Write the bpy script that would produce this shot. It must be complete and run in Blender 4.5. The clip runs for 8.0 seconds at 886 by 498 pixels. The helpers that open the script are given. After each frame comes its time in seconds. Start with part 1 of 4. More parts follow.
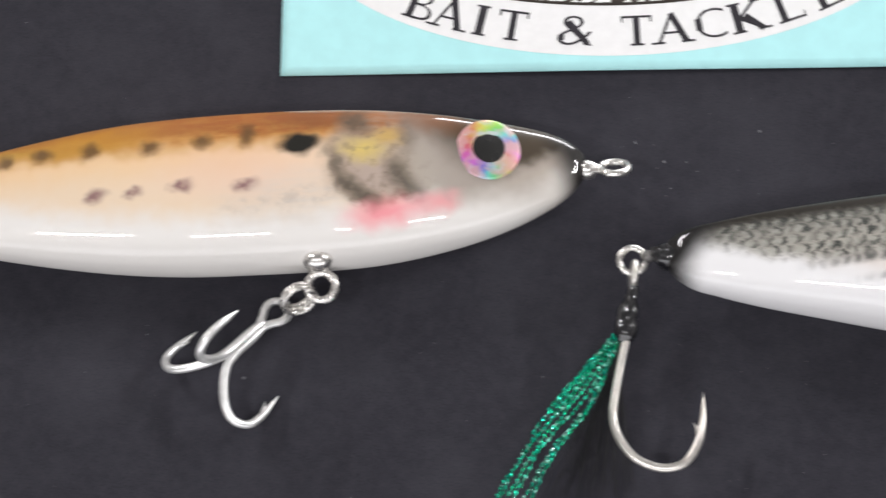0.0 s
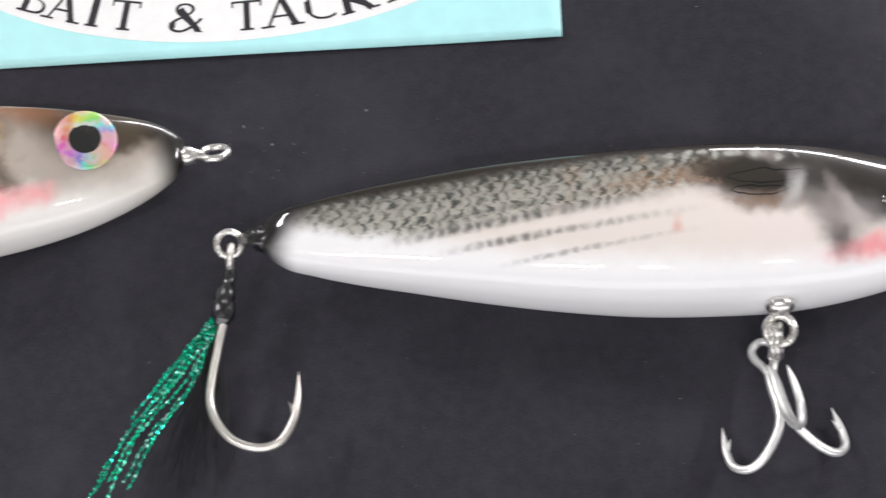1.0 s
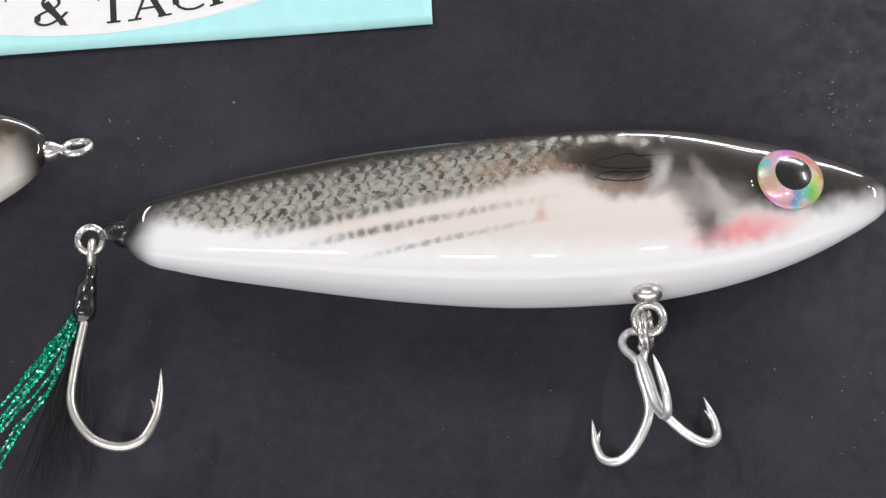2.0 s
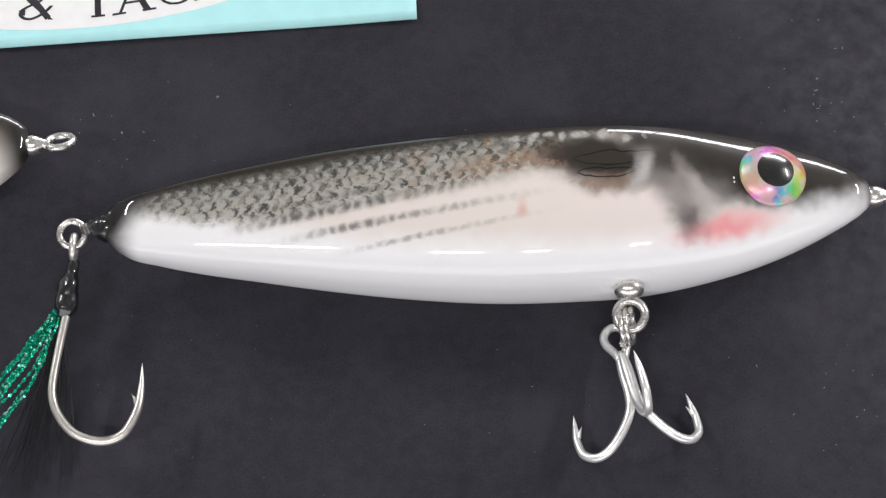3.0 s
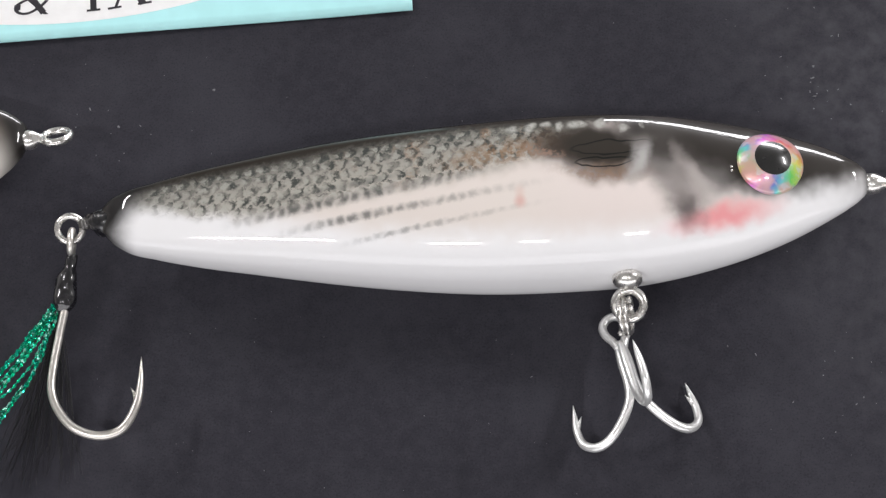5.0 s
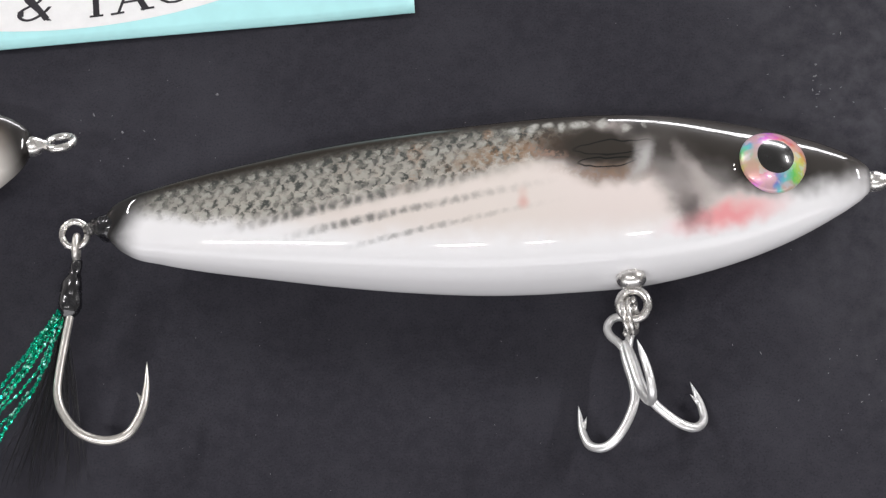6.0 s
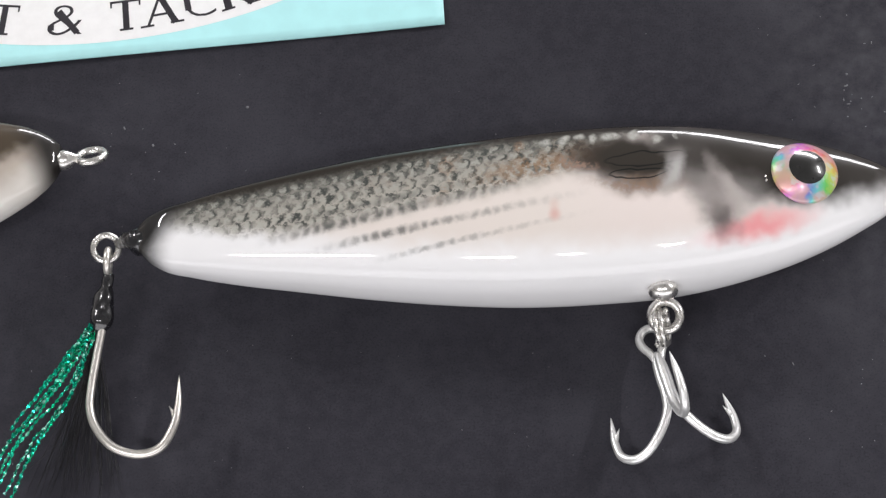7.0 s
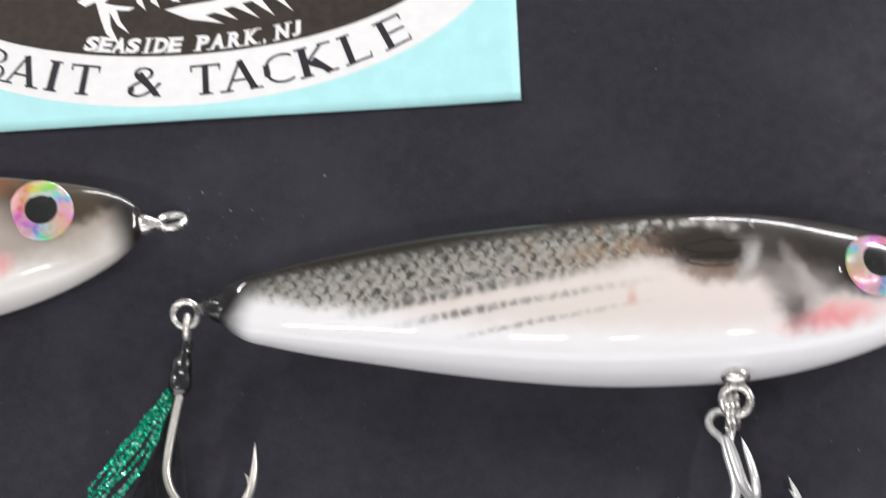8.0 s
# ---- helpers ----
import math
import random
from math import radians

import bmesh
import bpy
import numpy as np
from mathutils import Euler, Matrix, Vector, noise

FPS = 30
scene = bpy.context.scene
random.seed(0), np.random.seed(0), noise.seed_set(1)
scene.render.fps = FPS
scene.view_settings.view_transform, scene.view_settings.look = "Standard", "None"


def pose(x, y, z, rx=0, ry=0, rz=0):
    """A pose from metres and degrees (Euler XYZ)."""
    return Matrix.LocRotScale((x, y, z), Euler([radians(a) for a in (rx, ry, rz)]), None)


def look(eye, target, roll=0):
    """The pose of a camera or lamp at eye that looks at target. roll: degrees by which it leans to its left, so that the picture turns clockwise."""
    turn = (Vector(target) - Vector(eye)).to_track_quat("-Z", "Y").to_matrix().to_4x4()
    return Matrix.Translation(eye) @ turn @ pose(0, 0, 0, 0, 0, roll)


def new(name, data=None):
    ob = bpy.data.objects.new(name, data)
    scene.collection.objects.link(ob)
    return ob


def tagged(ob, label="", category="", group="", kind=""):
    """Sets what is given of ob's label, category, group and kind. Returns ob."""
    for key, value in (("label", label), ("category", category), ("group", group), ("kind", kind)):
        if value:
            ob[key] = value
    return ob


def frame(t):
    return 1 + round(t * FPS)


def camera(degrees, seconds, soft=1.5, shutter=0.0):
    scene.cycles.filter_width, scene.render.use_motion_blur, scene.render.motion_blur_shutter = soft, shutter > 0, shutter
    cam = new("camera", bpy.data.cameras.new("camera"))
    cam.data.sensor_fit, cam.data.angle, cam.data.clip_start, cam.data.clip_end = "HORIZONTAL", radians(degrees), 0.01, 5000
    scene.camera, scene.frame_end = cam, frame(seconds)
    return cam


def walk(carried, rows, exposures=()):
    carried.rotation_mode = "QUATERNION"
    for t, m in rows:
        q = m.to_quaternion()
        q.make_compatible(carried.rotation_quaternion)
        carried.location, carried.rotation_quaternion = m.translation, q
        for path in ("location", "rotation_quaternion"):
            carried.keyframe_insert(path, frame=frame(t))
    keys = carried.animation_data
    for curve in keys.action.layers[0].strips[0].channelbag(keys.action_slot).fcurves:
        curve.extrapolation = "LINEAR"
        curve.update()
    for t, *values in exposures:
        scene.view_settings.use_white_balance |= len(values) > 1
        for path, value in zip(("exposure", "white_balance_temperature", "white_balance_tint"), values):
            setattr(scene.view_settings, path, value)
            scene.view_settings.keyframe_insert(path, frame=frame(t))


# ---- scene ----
cam = camera(20.0, 8.0, soft=1.3, shutter=0.3)
PATH = [
    (0, (-0.04763, -0.19255, 0.47436), (-0.09106, -0.01468, 0.00909), -6.943),
    (0.5, (-0.00601, -0.18837, 0.47486), (-0.04993, -0.01223, 0.00898), -8.527),
    (1, (0.03152, -0.18399, 0.47672), (-0.01097, -0.01140, 0.00938), -9.413),
    (1.5, (0.05363, -0.17928, 0.47092), (0.01269, -0.00847, 0.00279), -10.060),
    (2, (0.05873, -0.18083, 0.46580), (0.01459, -0.00768, -0.00118), -10.711),
    (3.5, (0.06578, -0.17873, 0.46487), (0.01928, -0.00895, -0.00312), -11.473),
    (4, (0.06402, -0.17783, 0.46585), (0.01975, -0.00994, -0.00303), -11.083),
    (4.5, (0.06377, -0.17890, 0.46490), (0.01868, -0.00933, -0.00331), -11.361),
    (6, (0.06594, -0.17987, 0.46524), (0.01763, -0.00953, -0.00236), -13.073),
    (6.5, (0.06790, -0.17813, 0.46296), (0.01455, -0.00719, -0.00387), -14.688),
    (7, (0.06455, -0.17797, 0.46578), (0.01137, -0.00760, -0.00128), -14.745),
    (7.5, (0.06221, -0.18065, 0.46586), (0.01200, -0.01091, -0.00176), -13.597),
    (7.6, (0.06014, -0.17876, 0.46763), (0.01027, -0.00991, -0.00035), -13.283),
    (7.7, (0.05674, -0.17567, 0.47052), (0.00763, -0.00794, 0.00206), -12.969),
    (7.8, (0.05277, -0.17207, 0.47389), (0.00441, -0.00511, 0.00507), -12.640),
    (7.9, (0.04824, -0.16795, 0.47775), (0.00079, -0.00181, 0.00855), -12.165),
    (8, (0.04333, -0.16348, 0.48192), (-0.00329, 0.00259, 0.01262), -11.439),
]
walk(cam, [(t, look(eye, target, roll)) for t, eye, target, roll in PATH],
     exposures=[(0.0, 0.36), (1.0, 0.44), (2.0, 0.36), (3.5, 0.29), (6.0, 0.31), (7.5, 0.34), (8.0, 0.40)])

# ---- light: fluorescent fittings on the ceiling of a shop, with added fill ----
CEIL = 1.80          # above the tabletop, which is z = 0
FLOOR = -0.92
# x, y, length, width, turn, watts
LAMPS = [(-0.78, -0.85, 0.38, 0.07, 0, 7.0), (-0.25, -1.0, 0.17, 0.07, 0, 2.6), (0.04, -1.0, 0.08, 0.07, 0, 1.2), (0.54, -0.85, 0.24, 0.07, 0, 4.2),
         # side pair: unseen fill, added to light from above and the north
         (-2.1, 1.5, 1.2, 0.12, 90, 44.0), (2.7, 1.5, 1.2, 0.12, 90, 90.0)]
# unseen windows added for light: middle x, z, width, height, watts
# soft fill from the south that brightens the bellies
SOUTH_FILL_WINDOW = (0.75, 0.45, 8.6, 2.3, 112.0)
# stands for the low northern source reflected along the lures' backs
NORTH_RIM_WINDOW = (1.9, 0.84, 4.4, 1.3, 310.0)
world = bpy.data.worlds.new("room_air")
scene.world = world
world.use_nodes = True
world.node_tree.nodes["Background"].inputs["Color"].default_value = (0.8, 0.85, 1.0, 1)
world.node_tree.nodes["Background"].inputs["Strength"].default_value = 0.03


# ---- materials ----
class Val:
    """A number flowing through a node tree, with plain arithmetic."""

    def __init__(self, tree, sock):
        self.tree, self.sock = tree, sock

    def _math(self, op, *others):
        n = self.tree.nodes.new("ShaderNodeMath")
        n.operation = op
        for i, o in enumerate((self, *others)):
            if isinstance(o, Val):
                self.tree.links.new(o.sock, n.inputs[i])
            else:
                n.inputs[i].default_value = o
        return Val(self.tree, n.outputs[0])

    def __add__(self, o): return self._math("ADD", o)
    def __radd__(self, o): return self._math("ADD", o)
    def __sub__(self, o): return self._math("SUBTRACT", o)
    def __rsub__(self, o): return (self * -1.0) + o
    def __mul__(self, o): return self._math("MULTIPLY", o)
    def __rmul__(self, o): return self._math("MULTIPLY", o)
    def __truediv__(self, o): return self._math("DIVIDE", o)
    def up(self, o): return self._math("MAXIMUM", o)
    def low(self, o): return self._math("MINIMUM", o)
    def abs(self): return self._math("ABSOLUTE")
    def sqrt(self): return self._math("SQRT")
    def fract(self): return self._math("FRACT")
    def floor(self): return self._math("FLOOR")
    def mod(self, o): return self._math("FLOORED_MODULO", o)
    def atan2(self, o): return self._math("ARCTAN2", o)
    def sin(self): return self._math("SINE")

    def step(self, a, b):
        """Smoothly from 0 at a to 1 at b."""
        n = self.tree.nodes.new("ShaderNodeMapRange")
        n.interpolation_type = "SMOOTHSTEP"
        self.tree.links.new(self.sock, n.inputs["Value"])
        flip = a > b
        n.inputs["From Min"].default_value, n.inputs["From Max"].default_value = (b, a) if flip else (a, b)
        n.inputs["To Min"].default_value, n.inputs["To Max"].default_value = (1.0, 0.0) if flip else (0.0, 1.0)
        return Val(self.tree, n.outputs["Result"])


class Paint:
    """A node material with helpers for colour layers; lengths in millimetres of the object's own space."""

    def __init__(self, name, rough=0.5, metal=0.0, coat=0.0):
        self.mat = bpy.data.materials.new(name)
        self.mat.use_nodes = True
        self.tree = self.mat.node_tree
        self.bsdf = self.tree.nodes["Principled BSDF"]
        self.set("Roughness", rough)
        self.set("Metallic", metal)
        self.set("Coat Weight", coat)
        self.set("Coat Roughness", 0.03)
        co = self.tree.nodes.new("ShaderNodeTexCoord")
        self.co = co.outputs["Object"]
        sep = self.tree.nodes.new("ShaderNodeSeparateXYZ")
        self.tree.links.new(self.co, sep.inputs[0])
        self.x, self.y, self.z = (Val(self.tree, s) * 1000.0 for s in sep.outputs)
        self.colour = None

    def set(self, key, v):
        if isinstance(v, Val):
            self.tree.links.new(v.sock, self.bsdf.inputs[key])
        else:
            self.bsdf.inputs[key].default_value = v

    def noise(self, per_mm, detail=3.0, rough=0.55, stretch=(1, 1, 1)):
        m = self.tree.nodes.new("ShaderNodeMapping")
        m.inputs["Scale"].default_value = [s * 1000.0 for s in stretch]
        self.tree.links.new(self.co, m.inputs["Vector"])
        n = self.tree.nodes.new("ShaderNodeTexNoise")
        n.inputs["Scale"].default_value = per_mm
        n.inputs["Detail"].default_value = detail
        n.inputs["Roughness"].default_value = rough
        self.tree.links.new(m.outputs[0], n.inputs["Vector"])
        return Val(self.tree, n.outputs["Fac"])

    def rgb(self, c):
        n = self.tree.nodes.new("ShaderNodeRGB")
        n.outputs[0].default_value = (*c, 1)
        return n.outputs[0]

    def lay(self, c, mask=1.0):
        """Lays a colour (or a colour socket) over what is there, by a mask."""
        c = self.rgb(c) if isinstance(c, tuple) else c
        if self.colour is None:
            self.colour = c
            return self
        n = self.tree.nodes.new("ShaderNodeMix")
        n.data_type = "RGBA"
        if isinstance(mask, Val):
            self.tree.links.new(mask.sock, n.inputs[0])
        else:
            n.inputs[0].default_value = mask
        self.tree.links.new(self.colour, n.inputs[6])
        self.tree.links.new(c, n.inputs[7])
        self.colour = n.outputs[2]
        return self

    def blob(self, u, v, cx, cy, rx, ry, turn=0.0, soft=0.35):
        c, s = math.cos(radians(turn)), math.sin(radians(turn))
        du, dv = u - cx, v - cy
        p, q = (du * c + dv * s) / rx, (dv * c - du * s) / ry
        return (p * p + q * q).sqrt().step(1 + soft, 1 - soft)

    def bump(self, height, strength=0.3, mm=0.1):
        n = self.tree.nodes.new("ShaderNodeBump")
        n.inputs["Strength"].default_value = strength
        n.inputs["Distance"].default_value = mm / 1000
        self.tree.links.new(height.sock, n.inputs["Height"])
        self.tree.links.new(n.outputs[0], self.bsdf.inputs["Normal"])
        return self

    def done(self):
        if self.colour is not None:
            self.tree.links.new(self.colour, self.bsdf.inputs["Base Color"])
        return self.mat


def simple(name, c, rough=0.5, metal=0.0, coat=0.0, vary=0.15, per_mm=0.5, bump=0.0):
    p = Paint(name, rough, metal, coat)
    n = p.noise(per_mm)
    p.lay(tuple(v * (1 - vary) for v in c)).lay(tuple(min(1.0, v * (1 + vary)) for v in c), n.step(0.3, 0.7))
    p.set("Roughness", n * 0.15 + (rough - 0.07))
    if bump:
        p.bump(p.noise(per_mm * 6), bump)
    return p.done()


def black_cover():
    """Black matt cover sheet with fine tooth, faint scuffs and rubbed grey patches."""
    p = Paint("black_cover", 0.72)
    p.set("Specular IOR Level", 0.12)
    fine, mid, big = p.noise(2.4, 3, 0.7), p.noise(0.35, 4), p.noise(0.03, 3)
    p.lay((0.0265, 0.0255, 0.0330)).lay((0.0390, 0.0378, 0.0475), mid.step(0.25, 0.80) * 0.8).lay((0.053, 0.052, 0.063), big.step(0.42, 0.8) * 0.7)
    p.lay((0.010, 0.010, 0.0135), fine.step(0.50, 0.34) * 0.36).lay((0.058, 0.057, 0.064), fine.step(0.56, 0.74) * 0.36)
    scuff = p.noise(0.9, 5, 0.7, (0.25, 1, 1))
    p.lay((0.075, 0.075, 0.08), scuff.step(0.66, 0.78) * big.step(0.42, 0.62) * 0.7)
    # worn smudges, widened to lift the tone of the cover's right side
    rub = p.blob(p.x + mid * 10, p.y + fine * 2, 114, 18, 26, 62, 16, 0.8)
    p.lay((0.080, 0.080, 0.090), rub * p.noise(0.25, 4, 0.55).step(0.25, 0.75) * 0.6)
    p.set("Roughness", mid * 0.25 + 0.55)
    p.bump(fine * 0.4 + p.noise(0.8, 3), 0.22, 0.12)
    return p.done()


def mullet_paint():
    """White belly, grey-beige flank with rows of dark scale marks, black back and head, pink cheek, under clear lacquer."""
    p = Paint("mullet_paint", 0.42, 0.0, 0.9)
    p.set("Specular IOR Level", 0.08)
    n1, n2 = p.noise(0.22, 1.5), p.noise(0.7, 1.5)
    u, v = p.x + (n1 - 0.5) * 3.4 + (n2 - 0.5) * 1.0, p.y + (p.noise(0.27, 1.5) - 0.5) * 3.0
    fine, rag = p.noise(2.2, 3), p.noise(0.9, 4, 0.65)
    p.lay((0.86, 0.855, 0.865))
    d = p.x - 88.0
    belly = d * d * 0.0021 - 12.0
    flank = (v - belly).step(-2.4, 4.0) * p.x.step(4, 14) * p.x.step(138, 116)
    p.lay((0.745, 0.68, 0.635), flank)
    p.lay((0.77, 0.68, 0.655), flank * p.x.step(80, 100) * 0.6)
    line1 = p.x * 0.140 - 9.9
    tail_edge = (v + (p.x - 6.0).up(0.0) * 0.21 - 0.3).step(-2.4, 1.8)
    fore = (p.x - v * 0.6).step(97, 80)
    high = p.y - (p.x * 0.105 + 1.8).low(9.5)          # 0 along the lower edge of the dark back
    olive = (v - line1).step(-2.2, 3.0) * p.x.step(4, 13) * tail_edge * fore
    p.lay((0.35, 0.335, 0.29), olive * 0.85)
    p.lay((0.205, 0.20, 0.18), olive * high.step(-7.5, 0.5) * 0.9)
    p.lay((0.105, 0.10, 0.088), olive * high.step(-3.5, 1.5) * 0.75)
    p.lay((0.32, 0.17, 0.085), olive * p.noise(0.20, 2).step(0.52, 0.66) * (p.x - 40.0).step(0, 30) * 0.40)
    # staggered scales: pale rims above, dark hearts below
    vv = p.y - p.x * 0.105 + 8.0 + (n2 - 0.5) * 2.0 + (fine - 0.5) * 1.2
    row = (vv / 2.05).floor()
    col = (p.x + (n1 - 0.5) * 4.0 + (p.noise(1.0, 2) - 0.5) * 2.6) / 2.75 + row.mod(2.0) * 0.5
    fx, fy = col.fract() - 0.5, (vv / 2.05).fract() - 0.5
    r = ((fx + 0.28) * (fx + 0.28) * 1.1 + fy * fy * 1.2).sqrt()
    crescent = (r - 0.47).abs().step(0.36, 0.04) * fx.step(-0.45, 0.1)
    pale = (r - 0.17).abs().step(0.30, 0.02)
    zone = (v - line1).step(-0.6, 2.2) * p.x.step(5, 14) * tail_edge * fore
    gap = p.noise(0.40, 3, 0.65).step(0.34, 0.60)
    p.lay((0.37, 0.375, 0.335), zone * pale * (gap * 0.65 + 0.10) * high.step(1.6, -1.0))
    p.lay((0.050, 0.056, 0.052), zone * crescent * (p.noise(0.33, 3, 0.6).step(0.36, 0.6) * 0.55 + 0.42))
    p.lay((0.27, 0.165, 0.095), zone * p.blob(u, v, 82, 4.6, 11, 2.6, 8, 0.8) * rag.step(0.40, 0.58) * 0.7)
    # dashed stripes
    for a, b, x0, x1, wide, dark in ((0.140, -9.7, 24, 92, 1.6, 0.95), (0.138, -13.7, 34, 94, 1.25, 0.85), (0.150, -18.9, 46, 94, 0.85, 0.66), (0.135, -6.9, 28, 84, 1.1, 0.6)):
        w = (p.y - p.x * a - b + (n2 - 0.5) * 0.9 + (fine - 0.5) * 0.5).abs()
        dash = (p.x / 2.3 + (n1 - 0.5) * 1.6 + (rag - 0.5) * 0.5).fract() - 0.5
        p.lay((0.075, 0.082, 0.080), w.step(wide, 0.1) * (dash.abs().step(0.50, 0.10) * 0.55 + 0.35) * p.x.step(x0, x0 + 16) * p.x.step(x1, x1 - 40) * (p.noise(0.3, 2).step(0.3, 0.55) * 0.4 + 0.6) * dark)
    # black back
    back = (p.x * 0.116 + 1.4).low(10.0)
    p.lay((0.022, 0.018, 0.014), (p.y - back + (n2 - 0.5) * 1.6 + (rag - 0.5) * 1.5).step(-1.3, 1.6) * p.x.step(3, 9))
    # shoulder and fin
    p.lay((0.10, 0.06, 0.04), p.blob(u, v, 93.5, 5.2, 7.0, 3.0, -14, 0.6) * 0.9)
    p.lay((0.033, 0.028, 0.023), p.blob(u, v, 98.5, 4.6, 10.8, 5.4, -10, 0.5))
    p.lay((0.16, 0.11, 0.08), p.blob(u, v, 101.5, -0.6, 6.0, 1.7, 4, 0.9) * 0.7)
    p.lay((0.03, 0.027, 0.025), (p.y - 6.4 + (n1 - 0.5) * 2.0).step(-1.6, 1.8) * p.x.step(98, 106))
    p.lay((0.26, 0.16, 0.10), p.blob(u, v, 98.0, -0.6, 6.4, 1.2, -7, 0.9) * rag.step(0.35, 0.6) * 0.55)
    p.lay((0.42, 0.26, 0.20), p.blob(u, v, 88.0, 4.6, 3.2, 1.0, -22, 0.8) * rag.step(0.40, 0.58) * 0.5)
    for cx, cy, rx, ry, turn in ((101.0, 4.7, 8.2, 1.55, 3), (99.2, 1.8, 5.6, 1.0, 2)):
        lu, lv = p.x + (n1 - 0.5) * 1.2, p.y + (n1 - 0.5) * 1.6
        ring = p.blob(lu, lv, cx, cy, rx, ry, turn, 0.05) - p.blob(lu, lv, cx, cy, rx - 0.3, ry - 0.3, turn, 0.08)
        p.lay((0.008, 0.008, 0.008), ring.up(0.0) * 0.9)
    for cx, cy, rx in ((88.4, 10.2, 1.0), (91.3, 9.7, 0.8), (94.7, 9.7, 1.4), (98.7, 10.1, 1.0), (103.3, 8.9, 0.9), (106.8, 9.6, 0.5), (85.2, 9.8, 1.0), (81.8, 9.6, 0.9)):
        p.lay((0.40, 0.40, 0.37), p.blob(u, v, cx, cy, rx, 0.75, 8, 0.6) * (rag.step(0.3, 0.6) * 0.5 + 0.4))
    # gill cover
    p.lay((0.12, 0.11, 0.105), v.step(-6.0, 2.5) * u.step(106.5, 111.5) * 0.85)
    p.lay((0.13, 0.12, 0.115), p.blob(u, v, 110.0, 2.4, 3.4, 5.4, 14, 0.9) * 0.9)
    p.lay((0.25, 0.23, 0.22), p.blob(u, v, 112.6, -3.4, 2.8, 6.0, 18, 0.95) * 0.75)
    p.lay((0.045, 0.040, 0.036), (v - 2.4).step(-2.2, 2.2) * u.step(104.5, 109.0) * 0.92)
    p.lay((0.50, 0.49, 0.48), p.blob(u, v, 105.9, 2.2, 1.4, 4.2, -18, 0.9) * p.y.step(7.5, 4.0) * 0.8)
    p.lay((0.30, 0.27, 0.26), p.blob(u, v, 113.4, 3.0, 1.0, 4.4, 8, 0.9) * p.y.step(7.5, 4.0) * 0.6)
    # head
    head = (p.x * 0.03 - 8.2).up(p.x * 0.46 - 66.6)
    p.lay((0.026, 0.022, 0.019), (v - head).step(-2.6, 2.6) * (u + v * 0.35).step(112.0, 120.5))
    p.lay((0.46, 0.42, 0.40), p.blob(u, v, 116.6, -2.2, 1.2, 5.2, 26, 0.95) * p.y.step(5.0, 0.5) * 0.7)
    p.lay((0.36, 0.34, 0.33), p.blob(u, v, 120.0, -3.4, 3.0, 3.4, 20, 0.95) * 0.45)
    p.lay((0.82, 0.21, 0.23), p.blob(u, v, 121.3, -8.9, 8.0, 1.8, 14, 0.9) * 0.75)
    p.lay((0.09, 0.075, 0.075), p.blob(u, v, 114.6, -7.6, 2.6, 3.0, 20, 0.9) * 0.85)
    p.lay((0.60, 0.12, 0.08), p.blob(p.x, p.y, 83.2, -5.5, 0.9, 1.0, 0, 0.9) * 0.38)
    p.lay((0.60, 0.22, 0.15), p.blob(p.x, p.y, 83.2, -3.6, 0.8, 1.1, 0, 0.9) * 0.2)
    p.lay((0.012, 0.011, 0.011), (p.x - p.y * 0.4 + (p.y + 4.0).abs() * -0.35 + (n2 - 0.5) * 0.8).step(11.0, 3.5))
    p.lay((0.05, 0.05, 0.05), p.x.step(148.0, 149.7) * 0.8)
    p.set("Roughness", fine * 0.1 + 0.36)
    return p.done()


